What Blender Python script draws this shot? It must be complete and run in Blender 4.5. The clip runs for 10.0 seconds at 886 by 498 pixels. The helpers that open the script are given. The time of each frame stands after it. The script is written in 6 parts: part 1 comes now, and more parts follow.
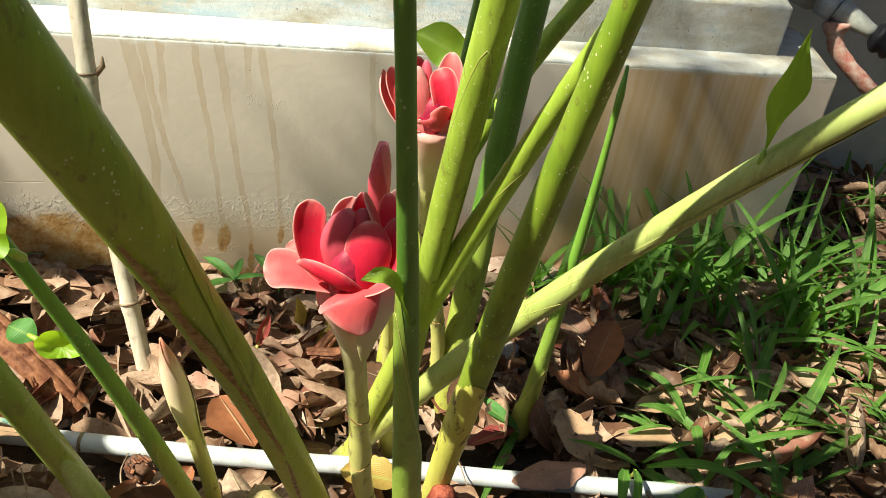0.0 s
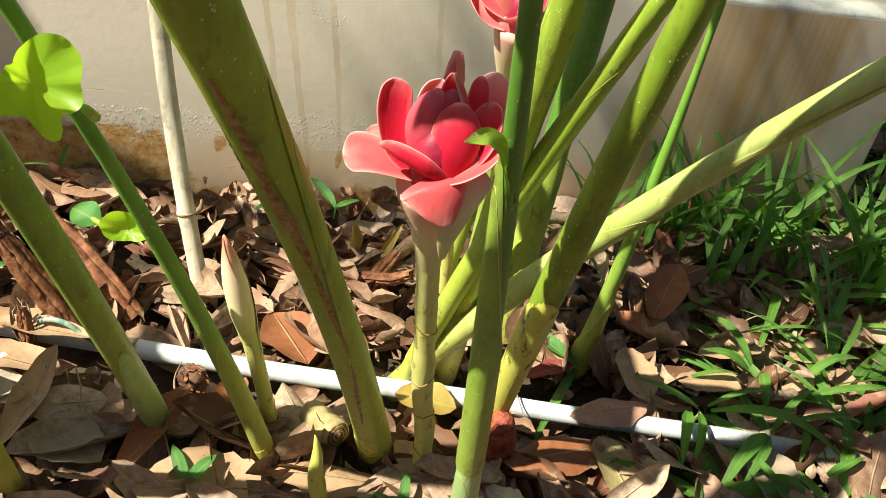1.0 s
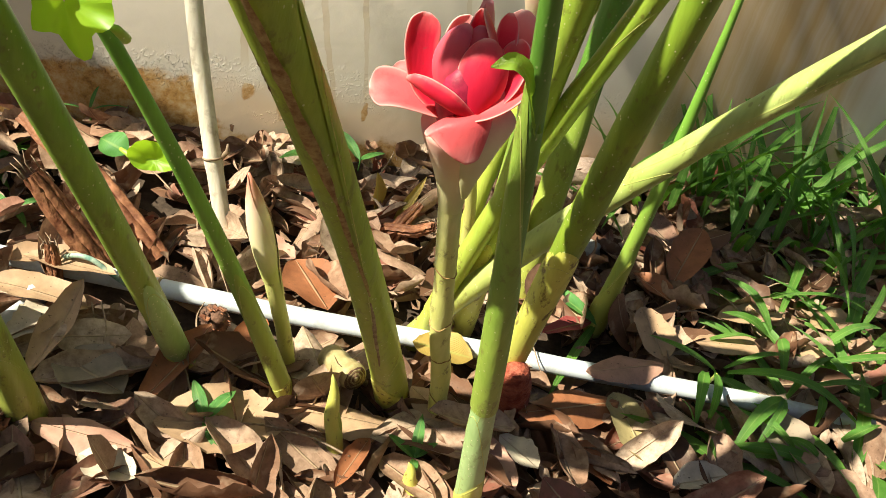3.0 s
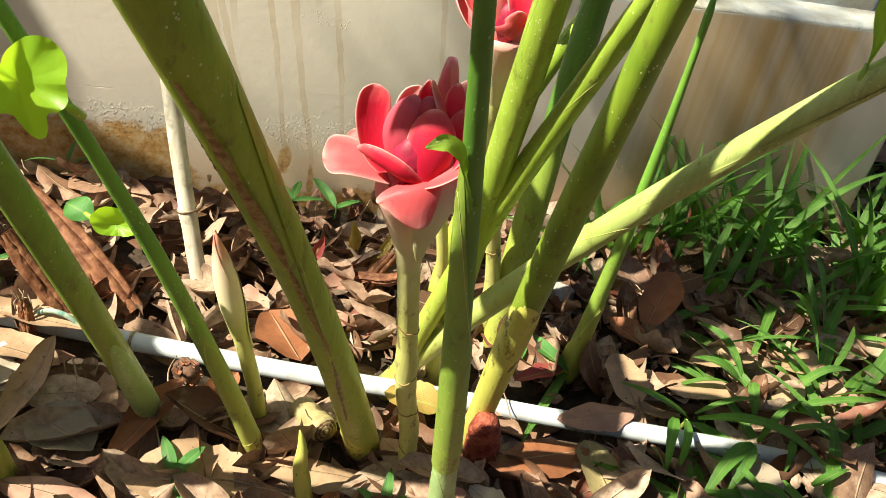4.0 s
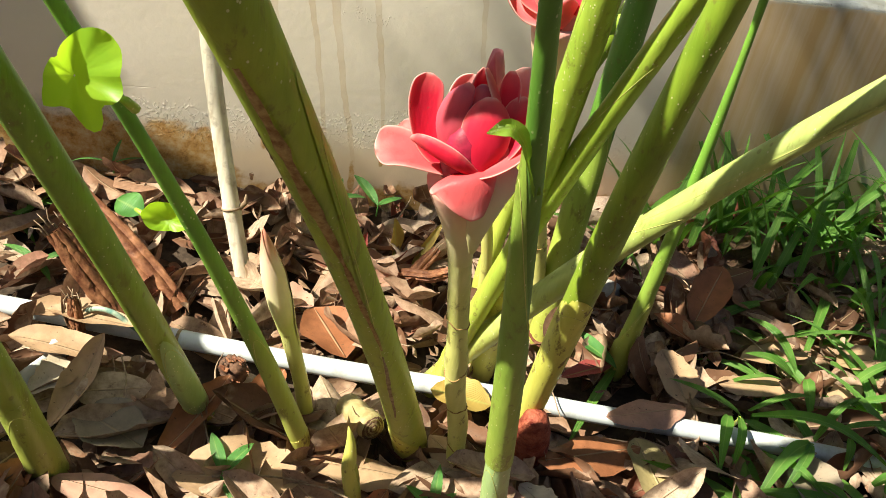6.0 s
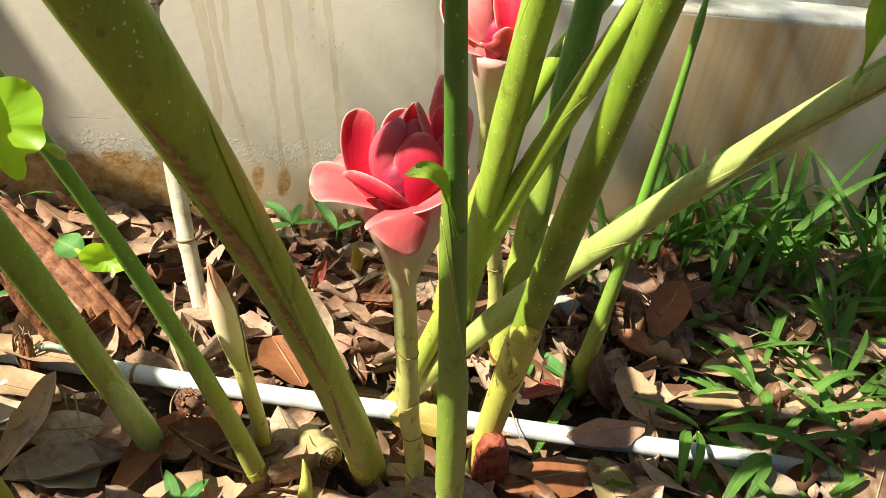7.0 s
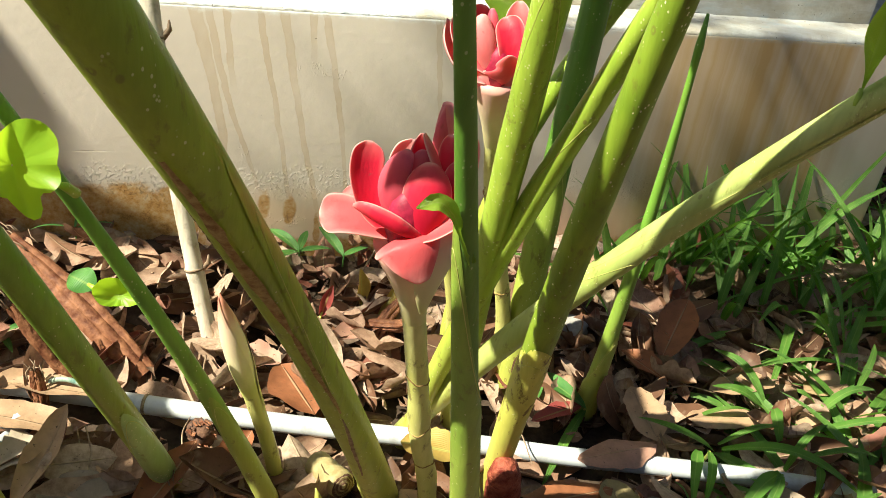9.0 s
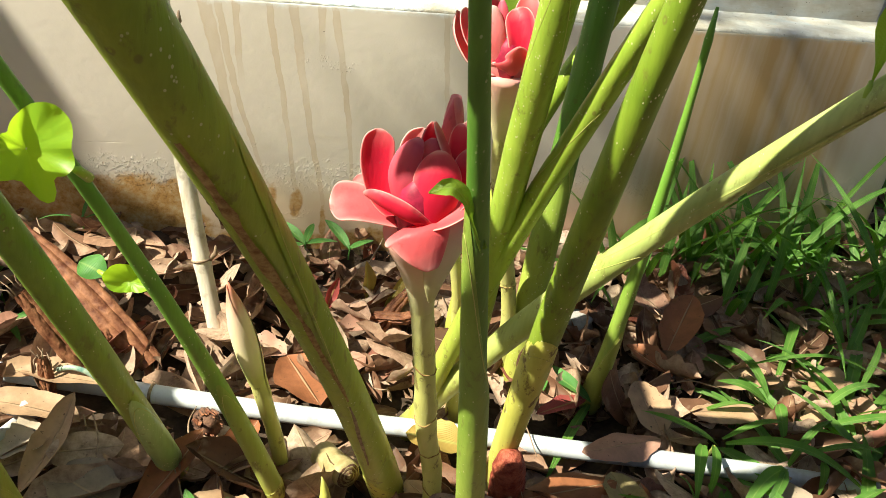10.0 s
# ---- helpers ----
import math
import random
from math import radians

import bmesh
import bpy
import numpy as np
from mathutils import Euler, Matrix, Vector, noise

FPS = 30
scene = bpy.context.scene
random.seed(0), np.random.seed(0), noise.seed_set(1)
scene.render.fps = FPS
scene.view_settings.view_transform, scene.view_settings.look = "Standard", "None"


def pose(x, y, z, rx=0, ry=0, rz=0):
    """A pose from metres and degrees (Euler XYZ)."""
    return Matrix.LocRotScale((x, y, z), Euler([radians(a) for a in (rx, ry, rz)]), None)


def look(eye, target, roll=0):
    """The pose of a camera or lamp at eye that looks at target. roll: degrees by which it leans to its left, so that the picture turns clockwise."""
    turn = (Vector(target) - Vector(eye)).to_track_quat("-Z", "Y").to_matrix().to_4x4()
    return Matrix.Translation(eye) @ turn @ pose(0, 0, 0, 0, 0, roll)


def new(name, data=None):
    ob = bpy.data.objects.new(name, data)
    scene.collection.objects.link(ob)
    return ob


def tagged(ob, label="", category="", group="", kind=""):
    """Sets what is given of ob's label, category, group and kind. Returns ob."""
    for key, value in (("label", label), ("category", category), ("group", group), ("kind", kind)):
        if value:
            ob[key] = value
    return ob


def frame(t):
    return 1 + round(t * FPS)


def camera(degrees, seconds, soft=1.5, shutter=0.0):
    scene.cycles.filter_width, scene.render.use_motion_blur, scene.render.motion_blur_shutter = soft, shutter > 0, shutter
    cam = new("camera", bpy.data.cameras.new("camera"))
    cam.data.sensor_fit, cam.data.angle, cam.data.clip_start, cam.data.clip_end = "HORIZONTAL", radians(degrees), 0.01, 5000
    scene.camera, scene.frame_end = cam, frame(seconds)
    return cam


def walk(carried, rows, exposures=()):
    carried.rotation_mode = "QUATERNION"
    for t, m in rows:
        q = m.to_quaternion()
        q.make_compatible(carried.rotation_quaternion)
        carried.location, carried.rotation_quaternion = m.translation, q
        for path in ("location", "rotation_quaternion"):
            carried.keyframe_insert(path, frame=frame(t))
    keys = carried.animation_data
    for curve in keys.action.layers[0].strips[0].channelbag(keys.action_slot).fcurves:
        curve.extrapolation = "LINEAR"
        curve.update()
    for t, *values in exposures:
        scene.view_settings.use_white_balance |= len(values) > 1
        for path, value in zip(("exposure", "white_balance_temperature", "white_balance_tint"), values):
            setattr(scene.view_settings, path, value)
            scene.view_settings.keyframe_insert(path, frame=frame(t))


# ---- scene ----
cam = camera(57.2, 10.0, soft=0.6)
PATH = [
    (0, (0.021, 0.03, 0.771), (0.625, 1.66, -0.219), 9.5),
    (0.5, (0.032, 0.051, 0.726), (0.633, 1.66, -0.299), 10.7),
    (1, (-0.001, 0.044, 0.703), (0.515, 1.645, -0.378), 11.2),
    (1.5, (0.008, 0.045, 0.703), (0.468, 1.634, -0.42), 10.6),
    (2, (0.007, 0.038, 0.692), (0.436, 1.611, -0.467), 10.0),
    (2.2, (-0.003, 0.04, 0.691), (0.419, 1.605, -0.48), 10.3),
    (3.5, (0.009, 0.023, 0.684), (0.5, 1.606, -0.435), 13.3),
    (4, (0.024, 0.026, 0.716), (0.5, 1.639, -0.367), 11.8),
    (4.5, (0.008, 0.015, 0.702), (0.442, 1.642, -0.377), 10.4),
    (5, (0.008, 0.017, 0.702), (0.399, 1.648, -0.387), 9.9),
    (6.5, (0.022, 0.039, 0.704), (0.431, 1.661, -0.392), 9.6),
    (7, (0.04, 0.037, 0.719), (0.487, 1.672, -0.343), 8.9),
    (7.5, (0.04, 0.035, 0.729), (0.502, 1.689, -0.297), 7.9),
    (8, (0.046, 0.031, 0.734), (0.503, 1.699, -0.271), 7.2),
    (8.5, (0.039, 0.033, 0.728), (0.485, 1.701, -0.28), 7.0),
    (9, (0.034, 0.036, 0.726), (0.474, 1.699, -0.294), 7.4),
    (9.5, (0.032, 0.035, 0.726), (0.466, 1.695, -0.301), 7.5),
    (10, (0.029, 0.031, 0.721), (0.462, 1.693, -0.304), 7.8),
]
walk(cam, [(t, look(eye, target, roll)) for t, eye, target, roll in PATH],
     exposures=((0, 1.03), (0.5, 1.04), (1.0, 1.18), (1.5, 1.25), (5.0, 1.27), (10.0, 1.25)))

# ---- light ----
SUN = Vector((-0.64, -0.14, 0.755)).normalized()
world = bpy.data.worlds.new("sky")
scene.world = world
world.use_nodes = True
wn = world.node_tree.nodes
sky = wn.new("ShaderNodeTexSky")
sky.sky_type, sky.sun_disc = "NISHITA", False
sky.sun_elevation = math.asin(SUN.z)
sky.sun_rotation = math.atan2(SUN.x, SUN.y)
world.node_tree.links.new(sky.outputs[0], wn["Background"].inputs[0])
wn["Background"].inputs[1].default_value = 0.038
lamp = bpy.data.lights.new("sun", "SUN")
lamp.energy, lamp.angle, lamp.color = 5.0, radians(0.6), (0.98, 0.95, 0.77)
new("sun", lamp).matrix_world = look(SUN * 10, (0, 0, 0))


# ---- materials ----
def rgb(*c):
    return (*c, 1.0)


class Mat:
    """A small wrapper to write node materials briefly."""

    def __init__(self, name, rough=0.6, spec=0.4):
        self.m = bpy.data.materials.new(name)
        self.m.use_nodes = True
        self.t = self.m.node_tree
        self.b = self.t.nodes["Principled BSDF"]
        self.b.inputs["Roughness"].default_value = rough
        self.b.inputs["Specular IOR Level"].default_value = spec

    def node(self, kind, **kw):
        n = self.t.nodes.new(kind)
        for k, v in kw.items():
            if k in n.inputs:
                n.inputs[k].default_value = v
        return n

    def link(self, a, b):
        self.t.links.new(a, b)

    def coords(self, scale=(1, 1, 1), which="Object"):
        tc = self.node("ShaderNodeTexCoord")
        mp = self.node("ShaderNodeMapping")
        mp.inputs["Scale"].default_value = scale
        self.link(tc.outputs[which], mp.inputs[0])
        return mp.outputs[0]

    def noise(self, co, scale, detail=4, rough=0.55):
        n = self.node("ShaderNodeTexNoise", Scale=scale, Detail=detail, Roughness=rough)
        self.link(co, n.inputs["Vector"])
        return n.outputs["Fac"]

    def voronoi(self, co, scale):
        n = self.node("ShaderNodeTexVoronoi", Scale=scale)
        self.link(co, n.inputs["Vector"])
        return n.outputs["Distance"]

    def ramp(self, fac, *stops):
        n = self.node("ShaderNodeValToRGB")
        e = n.color_ramp.elements
        while len(e) < len(stops):
            e.new(0.5)
        for el, (p, c) in zip(e, stops):
            el.position, el.color = p, (rgb(*c) if isinstance(c, tuple) else rgb(c, c, c))
        self.link(fac, n.inputs[0])
        return n.outputs[0]

    def mix(self, fac, a, b, mode="MIX"):
        n = self.node("ShaderNodeMix")
        n.data_type, n.blend_type = "RGBA", mode
        for s, v in ((0, fac), (6, a), (7, b)):
            if isinstance(v, (int, float)):
                n.inputs[s].default_value = v
            elif isinstance(v, tuple):
                n.inputs[s].default_value = rgb(*v)
            else:
                self.link(v, n.inputs[s])
        return n.outputs[2]

    def math(self, op, a, b=0.0):
        n = self.node("ShaderNodeMath")
        n.operation = op
        for s, v in ((0, a), (1, b)):
            if isinstance(v, (int, float)):
                n.inputs[s].default_value = v
            else:
                self.link(v, n.inputs[s])
        return n.outputs[0]

    def colour(self, c):
        self.link(c, self.b.inputs["Base Color"])
        return self

    def bump(self, h, dist=0.001, strength=1.0):
        n = self.node("ShaderNodeBump", Strength=strength, Distance=dist)
        self.link(h, n.inputs["Height"])
        self.link(n.outputs[0], self.b.inputs["Normal"])
        return self

    def thin(self, c, amount):
        """Light that comes through a thin leaf or petal."""
        tr = self.node("ShaderNodeBsdfTranslucent")
        if isinstance(c, tuple):
            tr.inputs[0].default_value = rgb(*c)
        else:
            self.link(c, tr.inputs[0])
        mx = self.node("ShaderNodeMixShader")
        mx.inputs[0].default_value = amount
        self.link(self.b.outputs[0], mx.inputs[1])
        self.link(tr.outputs[0], mx.inputs[2])
        self.link(mx.outputs[0], self.t.nodes["Material Output"].inputs[0])
        return self

    def uv(self):
        s = self.node("ShaderNodeSeparateXYZ")
        self.link(self.node("ShaderNodeTexCoord").outputs["UV"], s.inputs[0])
        return s.outputs[0], s.outputs[1]


def stem_material(name, low, high, spots=0.5, dots=1.0, yellow=1.0):
    """Waxy green pseudostem: fine lengthwise fibres, brown blotches, pale lenticels."""
    k = Mat(name, 0.42, 0.45)
    co = k.coords()
    fib = k.noise(k.coords((160, 160, 9)), 1.0, 3)
    big = k.noise(co, 14, 3)
    base = k.mix(k.ramp(big, (0.32, 0.0), (0.7, 1.0)), low, high)
    base = k.mix(k.ramp(fib, (0.35, 0.0), (0.75, 0.35)), base, tuple(c * 0.6 for c in low))
    sz = k.node("ShaderNodeSeparateXYZ")
    k.link(co, sz.inputs[0])
    root = k.ramp(k.math("ADD", sz.outputs[2], k.math("MULTIPLY", k.math("SUBTRACT", k.noise(k.coords((60, 60, 12)), 1.0, 3), 0.5), 0.10)), (0.0, 0.72), (0.12, 0.42), (0.32, 0.0))
    base = k.mix(k.math("MULTIPLY", root, yellow), base, (0.50, 0.47, 0.10))
    blot = k.ramp(k.noise(k.coords((70, 70, 30)), 1.0, 5, 0.7), (0.57, 0.0), (0.66, spots))
    base = k.mix(blot, base, (0.12, 0.07, 0.025))
    dot = k.ramp(k.voronoi(k.coords((1, 1, 0.7)), 240), (0.13, dots), (0.20, 0.0))
    ring = k.ramp(k.voronoi(k.coords((1, 1, 0.7)), 75), (0.05, 0.0), (0.08, 1.0), (0.14, 1.0), (0.19, 0.0))
    ring = k.math("MULTIPLY", ring, k.ramp(k.noise(co, 31, 3), (0.50, 0.0), (0.56, spots)))
    base = k.mix(ring, base, (0.13, 0.075, 0.03))
    gate = k.ramp(k.noise(co, 33, 4), (0.50, 0.0), (0.56, 1.0))
    base = k.mix(k.math("MULTIPLY", dot, gate), base, (0.72, 0.70, 0.42))
    k.colour(base)
    k.b.inputs["Subsurface Weight"].default_value = 0.03
    k.b.inputs["Subsurface Radius"].default_value = (0.004, 0.006, 0.001)
    k.link(k.ramp(big, (0.3, 0.34), (0.7, 0.55)), k.b.inputs["Roughness"])
    return k.bump(k.math("ADD", fib, k.math("MULTIPLY", k.math("MULTIPLY", dot, gate), 0.3)), 0.0006).m


M_STEM = stem_material("stem_yellow_green", (0.25, 0.38, 0.034), (0.37, 0.49, 0.060), 0.50, 0.6)
M_STEM_D = stem_material("stem_dark_green", (0.085, 0.21, 0.026), (0.14, 0.28, 0.036), 0.25, 0.4)
M_GREEN = stem_material("stem_bright_green", (0.125, 0.30, 0.032), (0.20, 0.40, 0.05), 0.25, 0.5, 0.8)
M_STEM_M = stem_material("stem_mid_green", (0.14, 0.26, 0.022), (0.23, 0.36, 0.036), 0.40, 0.5)
M_DEEP = stem_material("stem_deep_green", (0.145, 0.24, 0.018), (0.26, 0.36, 0.030), 0.45, 1.0, 0.5)
M_OLIVE = stem_material("stem_olive", (0.205, 0.30, 0.022), (0.36, 0.44, 0.04), 0.45, 0.6)
M_SHEATH = stem_material("sheath_pale", (0.52, 0.52, 0.08), (0.66, 0.63, 0.15), 0.9, 0.8)
M_SHEATH_G = stem_material("sheath_green", (0.18, 0.31, 0.04), (0.28, 0.39, 0.055), 0.5, 0.5)
M_WAXY = stem_material("sheath_waxy", (0.30, 0.46, 0.17), (0.42, 0.56, 0.27), 0.35, 0.8, 0.25)
M_STALK = stem_material("stalk_pale", (0.58, 0.58, 0.17), (0.72, 0.68, 0.30), 0.7, 0.3)
M_PALE = stem_material("stem_pale", (0.36, 0.44, 0.11), (0.50, 0.56, 0.20), 0.4, 0.8, 0.6)


def litter_material(name, source):
    """Dry fallen leaves, each with a tone of its own."""
    k = Mat(name, 0.62, 0.3)
    if source == "object":
        rnd = k.node("ShaderNodeObjectInfo").outputs["Random"]
    else:
        rnd = k.node("ShaderNodeNewGeometry").outputs["Random Per Island"]
    tone = k.ramp(rnd, (0.0, (0.07, 0.036, 0.022)), (0.2, (0.19, 0.089, 0.049)), (0.42, (0.37, 0.232, 0.148)),
                  (0.62, (0.52, 0.388, 0.288)), (0.78, (0.24, 0.115, 0.063)), (0.90, (0.45, 0.325, 0.232)), (1.0, (0.21, 0.055, 0.034)))
    u, v = k.uv()
    co = k.coords()
    mott = k.noise(co, 95, 5, 0.65)
    tone = k.mix(k.ramp(mott, (0.34, 0.60), (0.60, 0.0)), tone, (0.13, 0.066, 0.036))
    tone = k.mix(k.ramp(k.noise(co, 210, 3), (0.66, 0.0), (0.72, 0.6)), tone, (0.05, 0.03, 0.02))
    tone = k.mix(k.ramp(k.noise(co, 45, 3), (0.55, 0.0), (0.70, 0.40)), tone, (0.56, 0.42, 0.29))
    rib = k.ramp(k.math("ABSOLUTE", k.math("SUBTRACT", u, 0.5)), (0.012, 1.0), (0.03, 0.0))
    tone = k.mix(k.math("MULTIPLY", rib, 0.6), tone, (0.46, 0.33, 0.20))
    k.colour(tone)
    vein = k.node("ShaderNodeTexWave", Scale=14.0, Distortion=1.5)
    sep = k.node("ShaderNodeCombineXYZ")
    k.link(k.math("ADD", k.math("MULTIPLY", k.math("ABSOLUTE", k.math("SUBTRACT", u, 0.5)), -0.9), v), sep.inputs[0])
    k.link(sep.outputs[0], vein.inputs["Vector"])
    k.bump(k.math("ADD", k.math("MULTIPLY", vein.outputs["Fac"], 0.015), k.math("ADD", mott, rib)), 0.0013)
    return k.thin(tone, 0.09).m


def litter_tone(name, tone):
    """One large fallen leaf's own tone, mottled and veined."""
    k = Mat(name, 0.6, 0.3)
    u, v = k.uv()
    co = k.coords()
    mott = k.noise(co, 70, 6, 0.65)
    c = k.mix(k.ramp(mott, (0.36, 0.45), (0.60, 0.0)), tone, tuple(x * 0.5 for x in tone))
    c = k.mix(k.ramp(k.noise(co, 23, 3), (0.5, 0.0), (0.72, 0.5)), c, tuple(min(0.7, x * 1.35) for x in tone))
    c = k.mix(k.ramp(k.noise(co, 240, 3), (0.66, 0.0), (0.73, 0.8)), c, (0.05, 0.03, 0.02))
    rib = k.ramp(k.math("ABSOLUTE", k.math("SUBTRACT", u, 0.5)), (0.01, 1.0), (0.026, 0.0))
    c = k.mix(k.math("MULTIPLY", rib, 0.5), c, (0.46, 0.33, 0.20))
    k.colour(c)
    wave = k.node("ShaderNodeTexWave", Scale=12.0, Distortion=1.5)
    comb = k.node("ShaderNodeCombineXYZ")
    k.link(k.math("ADD", k.math("MULTIPLY", k.math("ABSOLUTE", k.math("SUBTRACT", u, 0.5)), -0.9), v), comb.inputs[0])
    k.link(comb.outputs[0], wave.inputs["Vector"])
    k.bump(k.math("ADD", k.math("MULTIPLY", wave.outputs["Fac"], 0.02), k.math("ADD", mott, rib)), 0.0011)
    return k.thin(c, 0.09).m


M_LITTER = litter_material("dry_leaf", "object")
M_LITTER_J = litter_material("dry_leaf_bed", "island")


def leaf_material(name, a, b, through_c, amount, rough=0.45, ribs=0.0004):
    k = Mat(name, rough, 0.4)
    u, v = k.uv()
    co = k.coords()
    c = k.mix(k.ramp(k.noise(co, 40, 4), (0.35, 0.0), (0.7, 1.0)), a, b)
    rib = k.ramp(k.math("ABSOLUTE", k.math("SUBTRACT", u, 0.5)), (0.02, 1.0), (0.06, 0.0))
    c = k.mix(k.math("MULTIPLY", rib, 0.45), c, (0.35, 0.45, 0.12))
    k.colour(c)
    par = k.node("ShaderNodeTexWave", Scale=7.0, Distortion=0.6)
    comb = k.node("ShaderNodeCombineXYZ")
    k.link(u, comb.inputs[0])
    k.link(comb.outputs[0], par.inputs["Vector"])
    k.bump(k.math("ADD", k.math("MULTIPLY", par.outputs["Fac"], 0.5), k.noise(co, 90, 4)), ribs)
    return k.thin(through_c, amount).m


M_GRASS = leaf_material("grass_blade", (0.075, 0.20, 0.03), (0.16, 0.32, 0.055), (0.20, 0.48, 0.028), 0.34)
M_LEAF = leaf_material("fresh_leaf", (0.24, 0.46, 0.03), (0.36, 0.58, 0.04), (0.55, 0.85, 0.03), 0.55, 0.4, 0.00012)
M_BLADE = leaf_material("ginger_leaf", (0.045, 0.13, 0.02), (0.08, 0.19, 0.03), (0.18, 0.36, 0.03), 0.25)
M_WEED = leaf_material("weed_leaf", (0.07, 0.22, 0.05), (0.13, 0.32, 0.07), (0.2, 0.45, 0.05), 0.3)
M_YELLOW = leaf_material("yellow_leaf", (0.36, 0.24, 0.06), (0.48, 0.34, 0.09), (0.5, 0.33, 0.05), 0.25, 0.55)
M_REDLEAF = leaf_material("red_leaf", (0.30, 0.05, 0.05), (0.42, 0.10, 0.08), (0.4, 0.06, 0.05), 0.25, 0.5)
M_TWIST = leaf_material("curled_leaf", (0.17, 0.33, 0.03), (0.30, 0.42, 0.05), (0.40, 0.60, 0.04), 0.4)


def petal_material(name, inner, mid, rim, back):
    """Waxy bract, saturated in the middle and paling to the margin."""
    k = Mat(name, 0.46, 0.35)
    u, v = k.uv()
    edge = k.math("MULTIPLY", k.math("ABSOLUTE", k.math("SUBTRACT", u, 0.5)), 2.0)
    edge = k.math("MAXIMUM", edge, k.math("SUBTRACT", k.math("MULTIPLY", v, 1.0), 0.02))
    n = k.noise(k.coords((60, 60, 25)), 1.0, 4)
    e2 = k.math("ADD", edge, k.math("MULTIPLY", k.math("SUBTRACT", n, 0.5), 0.16))
    c = k.ramp(e2, (0.0, inner), (0.66, mid), (0.90, back), (0.985, rim))
    c = k.mix(k.ramp(n, (0.52, 0.0), (0.72, 0.45)), c, tuple(x * 0.6 for x in inner))
    c = k.mix(k.ramp(k.noise(k.coords(), 130, 3), (0.66, 0.0), (0.74, 0.5)), c, (0.42, 0.10, 0.10))
    k.colour(c)
    fine = k.noise(k.coords((260, 260, 60)), 1.0, 3)
    k.bump(k.math("ADD", n, k.math("MULTIPLY", fine, 0.35)), 0.0009)
    return k.thin(k.mix(0.45, c, (0.92, 0.05, 0.10)), 0.42).m


M_PETAL = petal_material("petal_red", (0.70, 0.010, 0.050), (0.78, 0.030, 0.075), (0.90, 0.52, 0.48), (0.82, 0.14, 0.16))
M_PETAL_P = petal_material("petal_pink", (0.76, 0.09, 0.11), (0.82, 0.16, 0.17), (0.92, 0.58, 0.52), (0.86, 0.30, 0.29))
M_PETAL_M = petal_material("petal_magenta", (0.64, 0.07, 0.13), (0.72, 0.13, 0.17), (0.82, 0.36, 0.40), (0.68, 0.16, 0.25))
M_PETAL_L = petal_material("petal_light", (0.84, 0.18, 0.20), (0.88, 0.32, 0.32), (0.94, 0.70, 0.64), (0.90, 0.48, 0.45))


def cream_material():
    k = Mat("cream_bract", 0.45, 0.4)
    u, v = k.uv()
    n = k.noise(k.coords((50, 50, 12)), 1.0, 4)
    c = k.ramp(k.math("ADD", v, k.math("MULTIPLY", k.math("SUBTRACT", n, 0.5), 0.3)), (0.0, (0.70, 0.66, 0.30)), (0.45, (0.84, 0.70, 0.46)), (0.80, (0.84, 0.50, 0.40)), (1.0, (0.80, 0.30, 0.28)))
    k.colour(c).bump(n, 0.0005)
    return k.thin(c, 0.15).m


M_CREAM = cream_material()


def bamboo_material():
    k = Mat("weathered_cane", 0.6, 0.3)
    co = k.coords((120, 120, 10))
    n = k.noise(co, 1.0, 5)
    c = k.ramp(n, (0.25, (0.46, 0.38, 0.28)), (0.55, (0.68, 0.61, 0.49)), (0.8, (0.76, 0.71, 0.60)))
    c = k.mix(k.ramp(k.noise(k.coords(), 60, 4), (0.55, 0.0), (0.70, 0.6)), c, (0.26, 0.19, 0.13))
    return k.colour(c).bump(n, 0.0008).m


M_CANE = bamboo_material()


def plain(name, a, b, scale=40, rough=0.6, dist=0.001, spec=0.3):
    k = Mat(name, rough, spec)
    n = k.noise(k.coords(), scale, 5, 0.6)
    return k.colour(k.mix(k.ramp(n, (0.35, 0.0), (0.68, 1.0)), a, b)).bump(n, dist).m


M_RIM = plain("sheath_margin", (0.40, 0.42, 0.10), (0.52, 0.50, 0.17), 90, 0.6, 0.0)


def pvc_material():
    k = Mat("white_plastic_pipe", 0.35, 0.45)
    n = k.noise(k.coords(), 55, 5, 0.65)
    c = k.mix(k.ramp(n, (0.46, 0.0), (0.72, 0.6)), (0.55, 0.58, 0.60), (0.30, 0.27, 0.22))
    return k.colour(c).bump(n, 0.0003).m


M_PVC = pvc_material()
M_SOIL = plain("soil", (0.035, 0.022, 0.014), (0.09, 0.06, 0.04), 60, 0.9, 0.004)
M_BARK = plain("dead_sheath", (0.12, 0.036, 0.016), (0.38, 0.165, 0.080), 70, 0.6, 0.003)
M_STUMP = plain("cut_stem_skin", (0.27, 0.21, 0.09), (0.42, 0.34, 0.17), 90, 0.6)
M_CUT = plain("cut_face", (0.10, 0.06, 0.03), (0.42, 0.32, 0.17), 120, 0.75, 0.003)
M_BROWN = plain("rotten_stump", (0.06, 0.03, 0.02), (0.20, 0.10, 0.06), 110, 0.8, 0.004)
M_REDBULB = plain("red_shoot", (0.17, 0.022, 0.014), (0.40, 0.11, 0.06), 110, 0.6, 0.005)
M_SCAR = plain("torn_sheath", (0.20, 0.10, 0.035), (0.42, 0.31, 0.12), 140, 0.7, 0.001)
M_HEART = plain("flower_heart", (0.22, 0.008, 0.03), (0.42, 0.02, 0.06), 120, 0.5, 0.0005)
